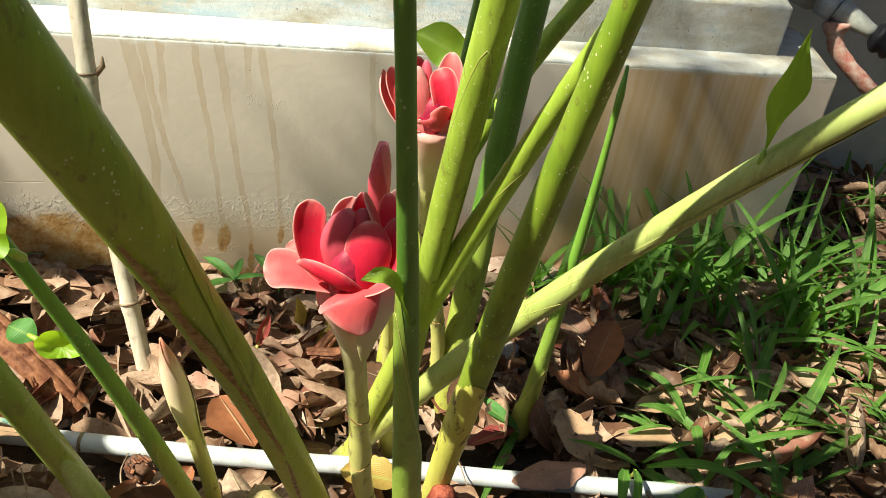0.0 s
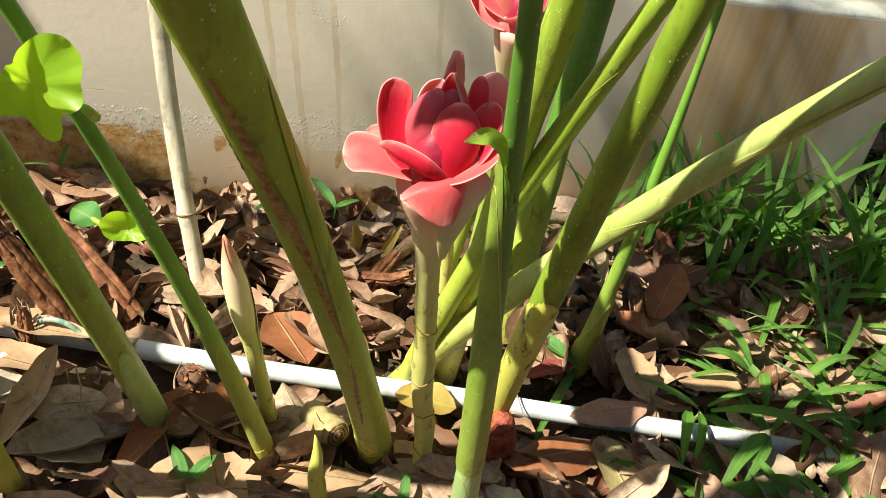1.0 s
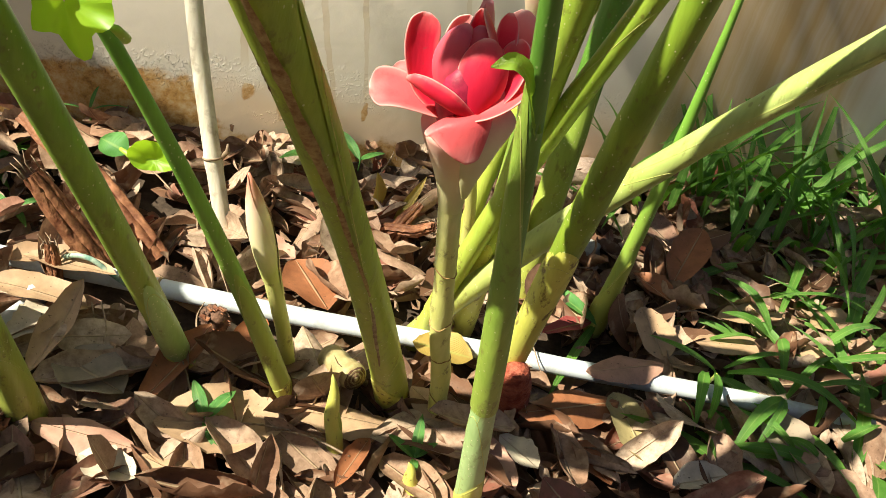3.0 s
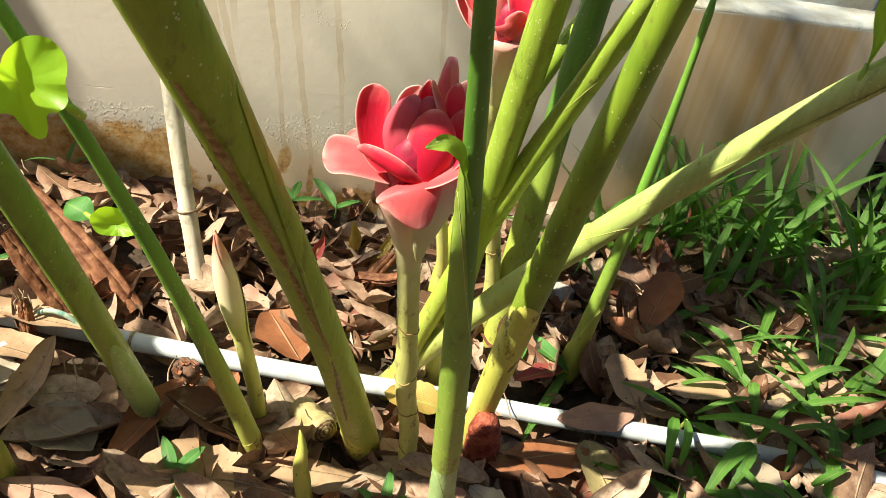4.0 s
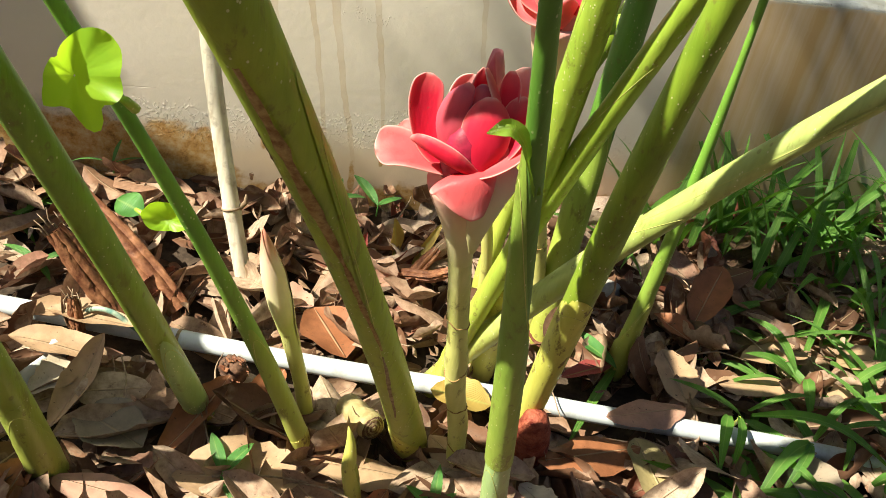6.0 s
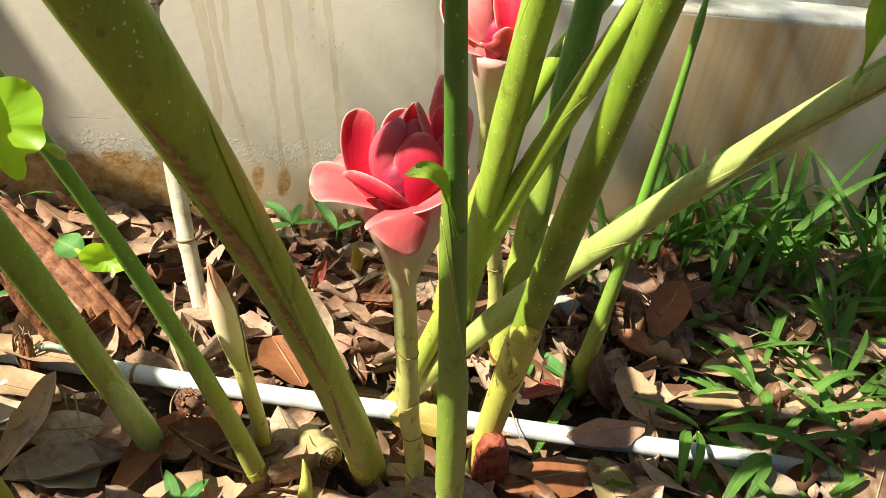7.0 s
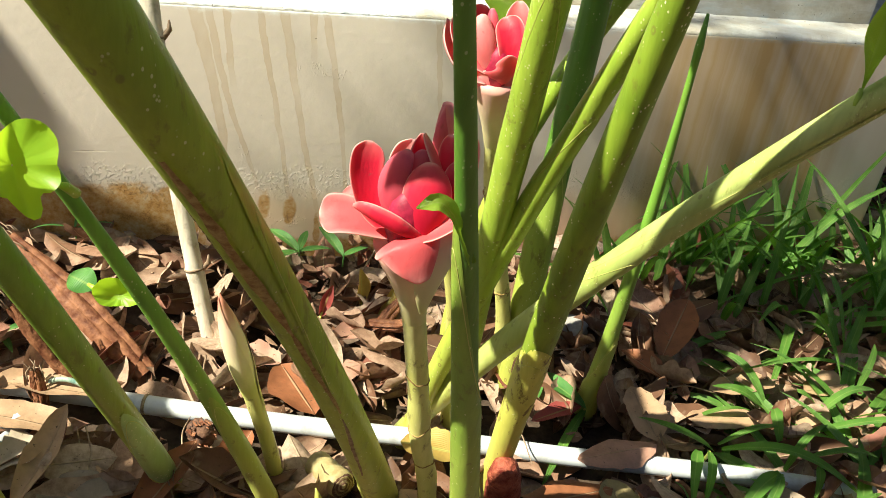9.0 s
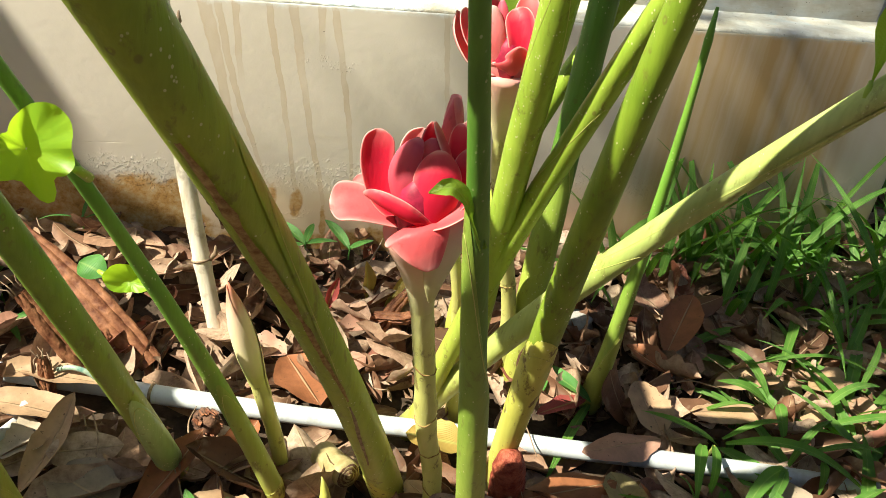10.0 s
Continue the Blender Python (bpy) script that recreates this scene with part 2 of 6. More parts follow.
M_STONE = plain("grey_stone", (0.26, 0.24, 0.22), (0.42, 0.40, 0.37), 80, 0.8, 0.002)
M_MORTAR = plain("pink_mortar", (0.42, 0.29, 0.22), (0.60, 0.45, 0.36), 150, 0.9, 0.005)
M_METAL = plain("painted_pipe", (0.36, 0.37, 0.33), (0.50, 0.51, 0.46), 60, 0.5)
M_PEEL = plain("peeling_pipe", (0.46, 0.16, 0.12), (0.62, 0.50, 0.42), 55, 0.7, 0.002)
M_BLACK = plain("black_rubber", (0.008, 0.008, 0.012), (0.02, 0.02, 0.028), 60, 0.5)
M_WIRE = plain("green_hose", (0.10, 0.22, 0.18), (0.45, 0.50, 0.38), 90, 0.5)
M_TWIG = plain("dry_twig", (0.20, 0.13, 0.08), (0.38, 0.28, 0.19), 120, 0.8)


def wall_material():
    """Painted render: faint trowel relief, ochre run-off streaks from the ledge, rust bloom along the foot."""
    k = Mat("painted_render", 0.7, 0.3)
    co = k.coords()
    sep = k.node("ShaderNodeSeparateXYZ")
    k.link(co, sep.inputs[0])
    x, z = sep.outputs[0], sep.outputs[2]
    big = k.noise(co, 5, 4)
    fine = k.noise(co, 70, 5, 0.6)
    c = k.mix(k.ramp(big, (0.3, 0.0), (0.7, 1.0)), (0.66, 0.58, 0.49), (0.74, 0.66, 0.57))
    # run-off streaks: place at the top, slope, bend, end height, half width
    wob = k.math("MULTIPLY", k.math("SUBTRACT", k.noise(co, 30, 3), 0.5), 0.010)
    xs = k.math("ADD", x, wob)
    down = k.math("SUBTRACT", 0.4, z)
    comb = k.node("ShaderNodeCombineXYZ")
    k.link(xs, comb.inputs[0])
    streaks = None
    for x0, slope, bend, end, half in ((-0.058, 0.271, -0.467, 0.12, 0.0105), (-0.037, 0.141, 0.33, 0.07, 0.0062), (-0.012, 0.07, 0.0, 0.27, 0.0058), (0.034, 0.18, -0.10, 0.07, 0.0058),
                                       (0.071, 0.13, 0.11, 0.03, 0.0075), (0.112, 0.05, 0.0, 0.31, 0.0058), (0.129, 0.218, -0.238, 0.07, 0.0060), (0.30, 0.12, 0.0, 0.20, 0.005), (0.52, 0.05, 0.0, 0.15, 0.005)):
        line = k.math("ADD", x0, k.math("MULTIPLY", down, k.math("ADD", slope, k.math("MULTIPLY", down, bend))))
        d = k.math("ABSOLUTE", k.math("SUBTRACT", xs, line))
        thin = k.math("MULTIPLY", k.math("SUBTRACT", 1.0, k.math("MULTIPLY", down, 1.5)), half)
        one = k.math("MULTIPLY", k.ramp(k.math("DIVIDE", d, thin), (0.55, 0.8), (0.85, 1.0), (1.0, 0.0)), k.ramp(z, (end - 0.01, 0.0), (end + 0.05, 1.0)))
        streaks = one if streaks is None else k.math("MAXIMUM", streaks, one)
    fade = k.ramp(k.noise(k.coords((30, 30, 12)), 1.0, 4), (0.3, 0.45), (0.62, 1.0))
    c = k.mix(k.math("MULTIPLY", k.math("MULTIPLY", streaks, fade), 0.52), c, (0.50, 0.35, 0.19))
    wash = k.math("MULTIPLY", k.ramp(k.noise(comb.outputs[0], 26, 4, 0.6), (0.36, 0.42), (0.60, 0.95)), k.ramp(x, (0.62, 0.0), (0.74, 1.0)))
    wash = k.math("MULTIPLY", wash, k.ramp(k.math("MULTIPLY", x, 0.5), (0.51, 1.0), (0.55, 0.20)))
    c = k.mix(wash, c, (0.52, 0.33, 0.135))
    # pale warm wash low down, rusty foot at the cane's end, rust spots under the runs
    zz = k.math("ADD", z, k.math("MULTIPLY", k.math("SUBTRACT", k.noise(co, 22, 5, 0.65), 0.5), 0.07))
    c = k.mix(k.math("MULTIPLY", k.ramp(zz, (0.06, 1.0), (0.12, 0.0)), 0.55), c, (0.76, 0.52, 0.31))
    foot = k.ramp(k.math("ADD", zz, k.math("MULTIPLY", k.ramp(k.math("ADD", x, 0.5), (0.39, 0.0), (0.45, 1.0)), 0.100)), (0.104, 1.0), (0.116, 0.0))
    rust = k.ramp(k.noise(co, 46, 6, 0.72), (0.34, (0.26, 0.13, 0.045)), (0.46, (0.52, 0.28, 0.09)), (0.60, (0.60, 0.42, 0.23)), (0.75, (0.64, 0.54, 0.42)))
    runs = None
    for x0, z0, half, tall in ((0.041, 0.070, 0.011, 0.030), (0.082, 0.066, 0.012, 0.026), (0.128, 0.030, 0.006, 0.030), (0.176, 0.068, 0.007, 0.020), (-0.012, 0.085, 0.012, 0.020)):
        dx = k.math("DIVIDE", k.math("SUBTRACT", xs, x0), half)
        dz = k.math("DIVIDE", k.math("SUBTRACT", zz, z0), tall)
        one = k.ramp(k.math("ADD", k.math("MULTIPLY", dx, dx), k.math("MULTIPLY", dz, dz)), (0.5, 0.9), (1.0, 0.0))
        runs = one if runs is None else k.math("MAXIMUM", runs, one)
    c = k.mix(k.math("MAXIMUM", foot, runs), c, rust)
    c = k.mix(k.ramp(k.noise(co, 150, 2), (0.75, 0.0), (0.77, 0.8)), c, (0.22, 0.18, 0.14))
    # hairline cracks
    cracks = None
    for x0, x1, z0, slope in ((-0.30, -0.18, 0.165, 0.0),):
        d = k.math("ABSOLUTE", k.math("SUBTRACT", k.math("ADD", z, k.math("MULTIPLY", wob, 0.6)), k.math("ADD", z0, k.math("MULTIPLY", k.math("SUBTRACT", x, x0), slope))))
        inside = k.math("MULTIPLY", k.math("GREATER_THAN", x, x0), k.math("LESS_THAN", x, x1))
        one = k.math("MULTIPLY", k.ramp(k.math("MULTIPLY", d, 100.0), (0.03, 1.0), (0.09, 0.0)), k.math("MULTIPLY", inside, k.ramp(k.noise(co, 40, 3), (0.42, 0.0), (0.55, 1.0))))
        cracks = one if cracks is None else k.math("MAXIMUM", cracks, one)
    c = k.mix(k.math("MULTIPLY", cracks, 0.12), c, (0.40, 0.34, 0.27))
    # limewash run over from the ledge
    lime = k.ramp(k.math("ADD", z, k.math("MULTIPLY", k.math("SUBTRACT", k.noise(co, 50, 5, 0.7), 0.5), 0.022)), (0.389, 0.0), (0.393, 1.0))
    c = k.mix(lime, c, k.mix(k.ramp(x, (0.50, 0.0), (0.70, 1.0)), (0.78, 0.79, 0.78), (0.50, 0.45, 0.36)))
    blister = None
    for x0, z0, half, tall in ((0.112, 0.309, 0.022, 0.013), (0.150, 0.302, 0.026, 0.010), (0.009, 0.171, 0.012, 0.014), (0.080, 0.104, 0.030, 0.009), (-0.02, 0.098, 0.035, 0.018), (0.195, 0.080, 0.020, 0.014), (0.05, 0.045, 0.07, 0.016)):
        dx = k.math("DIVIDE", k.math("SUBTRACT", x, x0), half)
        dz = k.math("DIVIDE", k.math("SUBTRACT", z, z0), tall)
        one = k.ramp(k.math("ADD", k.math("MULTIPLY", dx, dx), k.math("MULTIPLY", dz, dz)), (0.4, 1.0), (1.2, 0.0))
        blister = one if blister is None else k.math("MAXIMUM", blister, one)
    k.colour(c)
    spots = k.math("MAXIMUM", blister, k.ramp(k.noise(co, 9, 3), (0.66, 0.0), (0.72, 0.35)))
    pim = k.math("MULTIPLY", k.ramp(k.voronoi(co, 300), (0.10, 1.0), (0.45, 0.0)), k.math("MULTIPLY", spots, k.ramp(k.noise(co, 90, 2), (0.45, 0.0), (0.55, 1.0))))
    h = k.math("ADD", k.math("MULTIPLY", fine, 0.16), k.math("MULTIPLY", pim, 0.22))
    # lumpy crust along the upper margin of the rust
    crust = k.math("MULTIPLY", k.ramp(zz, (0.078, 0.0), (0.100, 1.0), (0.128, 1.0), (0.150, 0.0)), k.ramp(k.math("ADD", x, 0.5), (0.39, 1.0), (0.47, 0.35)))
    h = k.math("ADD", h, k.math("MULTIPLY", k.math("MULTIPLY", crust, k.ramp(k.noise(co, 170, 4, 0.7), (0.50, 0.0), (0.66, 1.0))), 0.75))
    return k.bump(k.math("SUBTRACT", h, k.math("MULTIPLY", cracks, 0.10)), 0.0026).m


def ledge_material():
    k = Mat("limewash", 0.8, 0.2)
    co = k.coords()
    sep = k.node("ShaderNodeSeparateXYZ")
    k.link(co, sep.inputs[0])
    n = k.noise(k.coords((9, 9, 30)), 1.0, 5, 0.65)
    c = k.ramp(n, (0.30, (0.46, 0.41, 0.32)), (0.40, (0.64, 0.62, 0.55)), (0.52, (0.78, 0.79, 0.78)), (0.66, (0.62, 0.72, 0.77)), (0.8, (0.76, 0.78, 0.78)))
    c = k.mix(k.ramp(k.noise(k.coords((6, 6, 10)), 1.0, 5, 0.7), (0.52, 0.0), (0.62, 0.75)), c, (0.62, 0.53, 0.38))
    c = k.mix(k.ramp(k.noise(k.coords((13, 13, 40)), 1.0, 4, 0.7), (0.56, 0.0), (0.64, 0.6)), c, (0.46, 0.60, 0.66))
    worn = k.math("MULTIPLY", k.ramp(sep.outputs[0], (0.45, 0.0), (0.75, 1.0)), k.ramp(k.noise(k.coords((4, 4, 14)), 1.0, 5, 0.7), (0.38, 0.25), (0.58, 1.0)))
    c = k.mix(worn, c, k.mix(k.ramp(k.noise(co, 18, 4), (0.4, 0.0), (0.6, 1.0)), (0.46, 0.42, 0.33), (0.56, 0.56, 0.50)))
    c = k.mix(k.ramp(k.noise(co, 160, 2), (0.70, 0.0), (0.75, 0.8)), c, (0.14, 0.12, 0.10))
    return k.colour(c).bump(k.noise(co, 60, 6, 0.7), 0.004).m


M_WALL = wall_material()
M_LEDGE = ledge_material()
M_HOUSE = plain("grey_render", (0.42, 0.42, 0.38), (0.52, 0.52, 0.47), 12, 0.8, 0.002)


# ---- mesh helpers ----
def part(name, bm, material, parent=None, label="", smooth=True):
    me = bpy.data.meshes.new(name)
    bm.to_mesh(me)
    bm.free()
    if smooth:
        for p in me.polygons:
            p.use_smooth = True
    for m in material if isinstance(material, (list, tuple)) else [material]:
        me.materials.append(m)
    ob = new(name, me)
    ob.parent = parent
    if label:
        tagged(ob, label)
    return ob


def thing(name, at, label, category, group="", kind=""):
    ob = new(name)
    ob.empty_display_size = 0.02
    ob.location = at
    bpy.context.view_layer.update()
    return tagged(ob, label, category, group, kind)


def under(child, parent):
    """Parents a mesh built in world coordinates."""
    child.parent = parent
    child.matrix_parent_inverse = Matrix.Translation(parent.location).inverted()
    return child


def tube_rings(bm, rings, cap0=True, cap1=True, mat=0):
    vs = [[bm.verts.new(p) for p in r] for r in rings]
    n = len(rings[0])
    for a, b in zip(vs, vs[1:]):
        for i in range(n):
            f = bm.faces.new((a[i], a[(i + 1) % n], b[(i + 1) % n], b[i]))
            f.material_index = mat
    if cap0:
        bm.faces.new(list(reversed(vs[0])))
    if cap1:
        bm.faces.new(vs[-1])
    return vs


def frames(pts):
    """Tangents and two side directions that do not twist."""
    out, side = [], None
    for i, p in enumerate(pts):
        t = (pts[min(i + 1, len(pts) - 1)] - pts[max(i - 1, 0)]).normalized()
        side = t.orthogonal().normalized() if side is None else (side - t * side.dot(t)).normalized()
        out.append((p, t, side, t.cross(side)))
    return out


def tube(pts, radii, sides=14, cap=True, squash=1.0, rough=0.0, seed=0):
    rnd = random.Random(seed)
    bm = bmesh.new()
    rings = []
    for (p, t, a, b), r in zip(frames(pts), radii):
        rings.append([p + (a * math.cos(k) + b * math.sin(k) * squash) * r * (1 + rough * rnd.uniform(-1, 1)) for k in [2 * math.pi * i / sides for i in range(sides)]])
    tube_rings(bm, rings, cap, cap)
    return bm


def bez(A, M, D, n=16, top=None):
    A, M, D = Vector(A), Vector(M), Vector(D)
    pts = [A * (1 - s) ** 2 + M * 2 * s * (1 - s) + D * s * s for s in [i / n for i in range(n + 1)]]
    if top and top > D.z:
        d = (pts[-1] - pts[-2]).normalized()
        d = Vector((d.x, d.y, max(d.z, 0.35))).normalized()
        k = 6
        for i in range(1, k + 1):
            z = (top - D.z) * i / k
            pts.append(D + d * (z / d.z))
    return pts


def spline(ctrl, n=24):
    """Catmull-Rom through the control points."""
    c = [Vector(p) for p in ctrl]
    c = [c[0] * 2 - c[1]] + c + [c[-1] * 2 - c[-2]]
    out, m = [], len(c) - 3
    for i in range(n + 1):
        u = m * i / n
        k = min(int(u), m - 1)
        f = u - k
        p0, p1, p2, p3 = c[k:k + 4]
        out.append(0.5 * (2 * p1 + (p2 - p0) * f + (2 * p0 - 5 * p1 + 4 * p2 - p3) * f * f + (3 * p1 - p0 - 3 * p2 + p3) * f ** 3))
    return out


def lerp_table(table, z):
    if z <= table[0][0]:
        return table[0][1]
    for (a, ra), (b, rb) in zip(table, table[1:]):
        if z <= b:
            return ra + (rb - ra) * (z - a) / (b - a)
    return table[-1][1]


def sheet(rows):
    """A bmesh from a grid of points with UV across (u) and along (v)."""
    bm = bmesh.new()
    uvl = bm.loops.layers.uv.new("UVMap")
    nv, nu = len(rows), len(rows[0])
    vs = [[bm.verts.new(p) for p in r] for r in rows]
    for j in range(nv - 1):
        for i in range(nu - 1):
            f = bm.faces.new((vs[j][i], vs[j][i + 1], vs[j + 1][i + 1], vs[j + 1][i]))
            for lp, (a, b) in zip(f.loops, ((i, j), (i + 1, j), (i + 1, j + 1), (i, j + 1))):
                lp[uvl].uv = (a / (nu - 1), b / (nv - 1))
    return bm


def leaf_rows(length, width, nv=10, nu=6, bend=0.0, fold=0.0, curl=0.0, wave=0.0, twist=0.0, seed=0, peak=0.45, tip=1.0, torn=0.0, round_end=0.75):
    """Blade along +y from the origin, face up. bend: rise of the tip in radians; fold: the V of the midrib; curl: rolled edges."""
    rnd = random.Random(seed)
    ph = rnd.uniform(0, 6.28)
    rows = []
    y = z = 0.0
    for j in range(nv + 1):
        s = j / nv
        ang = bend * s
        if j:
            y += math.cos(ang) * length / nv
            z += math.sin(ang) * length / nv
        w = width * 0.5 * max(0.02, math.sin(math.pi * s ** (math.log(0.5) / math.log(peak))) ** round_end * (1 - 0.25 * (1 - tip) * s))
        row = []
        rag = [1 + torn * rnd.uniform(-1, 1) for _ in range(2)]
        for i in range(nu + 1):
            q = 2 * i / nu - 1
            if abs(q) > 0.9:
                q *= rag[i > 0]
            a = curl * abs(q)
            off = (math.sin(a) / curl if curl else abs(q)) * (1 if q >= 0 else -1)
            up = ((1 - math.cos(a)) / curl if curl else 0) + fold * abs(q)
            zz = up * w + wave * w * abs(q) * math.sin(9 * s + ph + (1.7 if q > 0 else 0))
            tw = twist * s
            row.append(Vector((off * w * math.cos(tw) - zz * math.sin(tw), y - zz * math.sin(ang), z + off * w * math.sin(tw) + zz * math.cos(ang) * math.cos(tw))))
        rows.append(row)
    return rows


def put(rows, m):
    return [[m @ p for p in r] for r in rows]


def aim(at, direction, up=(0, 0, 1), roll=0.0):
    """A pose at a place with +y along direction and +z near up."""
    y = Vector(direction).normalized()
    x = y.cross(Vector(up))
    x = x.normalized() if x.length > 1e-4 else Vector((1, 0, 0))
    z = x.cross(y)
    m = Matrix((x, y, z)).transposed().to_4x4()
    return Matrix.Translation(at) @ m @ Matrix.Rotation(roll, 4, "Y")


def box(x0, x1, y0, y1, z0, z1, bevel=0.0, seg=2):
    bm = bmesh.new()
    bmesh.ops.create_cube(bm, size=1.0)
    for v in bm.verts:
        v.co = Vector(((x0 + x1) / 2 + v.co.x * (x1 - x0), (y0 + y1) / 2 + v.co.y * (y1 - y0), (z0 + z1) / 2 + v.co.z * (z1 - z0)))
    if bevel:
        bmesh.ops.bevel(bm, geom=list(bm.edges), offset=bevel, segments=seg, affect="EDGES", profile=0.5)
    return bm


def prism(poly, z0, z1, bevel=0.0, cuts=0, wob=0.0):
    """An upright block over a plan polygon, with worn edges."""
    bm = bmesh.new()
    lo = [bm.verts.new((x, y, z0)) for x, y in poly]
    hi = [bm.verts.new((x, y, z1)) for x, y in poly]
    n = len(poly)
    for i in range(n):
        bm.faces.new((lo[i], lo[(i + 1) % n], hi[(i + 1) % n], hi[i]))
    bm.faces.new(hi)
    bm.faces.new(list(reversed(lo)))
    bmesh.ops.recalc_face_normals(bm, faces=bm.faces)
    if bevel:
        bmesh.ops.bevel(bm, geom=list(bm.edges), offset=bevel, segments=3, affect="EDGES", profile=0.5)
    return bm


def joined(name, verts, faces, uvs, mat):
    me = bpy.data.meshes.new(name)
    me.from_pydata([tuple(v) for v in verts], [], faces)
    layer = me.uv_layers.new(name="UVMap")
    layer.data.foreach_set("uv", [c for p in uvs for c in p])
    for p in me.polygons:
        p.use_smooth = True
    me.materials.append(mat)
    return new(name, me)


# ---- ground and walls ----
def ground_z(x, y):
    bank = min(1, max(0, (y - 1.00) / 0.17)) * min(1, max(0, (0.06 - x) / 0.16))
    return 0.038 * bank + 0.010 * noise.noise(Vector((x * 4, y * 4, 0.3))) + 0.004 * noise.noise(Vector((x * 17, y * 17, 2.0)))


def ground_mesh():
    xs = [-60, -20, -6, -3, -2] + [-1.5 + 0.04 * i for i in range(101)] + [3, 4, 7, 20, 60]
    ys = [-60, -20, -6, -2.5, -1.2] + [-0.6 + 0.04 * i for i in range(66)] + [2.4, 3, 6, 20, 60]
    rows = [[Vector((x, y, ground_z(x, y) - 0.028)) for x in xs] for y in ys]
    return sheet(rows)


tagged(part("ground", ground_mesh(), M_SOIL), "dark brown garden soil under the leaf litter", "ground", kind="structure")
WALL_Y, LEDGE_Z = 1.24, 0.397
tagged(part("wall_plinth", prism([(-2.6, WALL_Y), (1.195, WALL_Y), (1.36, 1.56), (1.36, 1.75), (-2.6, 1.75)], -0.15, LEDGE_Z, 0.006), M_WALL),
       "cream painted plinth wall with ochre run-off streaks and a rusty stained foot", "wall", kind="structure")
tagged(part("wall_step", prism([(-2.6, 1.345), (1.13, 1.345), (1.27, 1.60), (1.27, 1.75), (-2.6, 1.75)], LEDGE_Z - 0.02, 0.497, 0.008), M_LEDGE),
       "limewashed upper step of the plinth, flaking white over ochre", "wall step", kind="structure")
tagged(part("ledge", prism([(-2.6, WALL_Y + 0.020), (1.185, WALL_Y + 0.020), (1.345, 1.56), (1.30, 1.60), (1.128, 1.343), (-2.6, 1.343)], LEDGE_Z - 0.006, LEDGE_Z + 0.003, 0.002), M_LEDGE),
       "whitewashed weathered ledge with dirt specks", "ledge", kind="structure")


def ledge_edge():
    """The worn, crusted front edge of the ledge."""
    rows = []
    for dy, dz, amp in ((0.0040, -0.010, 0.001), (0.0012, -0.005, 0.0016), (0.0004, -0.0005, 0.0022), (0.004, 0.0030, 0.0018), (0.012, 0.0055, 0.0016), (0.022, 0.0056, 0.0012), (0.040, 0.0050, 0.001), (0.060, 0.0046, 0.001), (0.080, 0.0050, 0.001), (0.1045, 0.0060, 0.001)):
        row = []
        for i in range(501):
            x = -0.9 + 2.09 * i / 500
            h = noise.noise(Vector((x * 55, dy * 60, 1.0))) + 0.5 * noise.noise(Vector((x * 160, dy * 160, 4.0)))
            row.append(Vector((x, WALL_Y + dy - 0.0004 * max(h, 0), LEDGE_Z + dz + amp * h)))
        rows.append(row)
    return sheet(rows)


tagged(part("trim", ledge_edge(), M_LEDGE), "crusted limewash over the worn edge of the ledge", "ledge edge", kind="structure")
tagged(part("wall_house", prism([(-2.6, 1.40), (1.10, 1.40), (1.22, 1.64), (1.22, 1.75), (-2.6, 1.75)], 0.49, 3.0, 0.01), M_LEDGE),
       "whitewashed house wall standing back above the plinth", "wall", kind="structure")
# added wall behind the camera: keeps out sky light so that shade is deeper
tagged(part("wall_garden", box(-6.0, 6.0, -2.1, -1.9, -0.2, 2.3, 0.01), M_HOUSE), "plain unseen wall added behind the camera to cut sky light", "wall", kind="structure")
tagged(part("wall_back", box(1.0, 3.6, 1.72, 1.95, -0.15, 3.0, 0.005), M_HOUSE), "grey green rendered wall recessed beside the plinth", "wall", kind="structure")


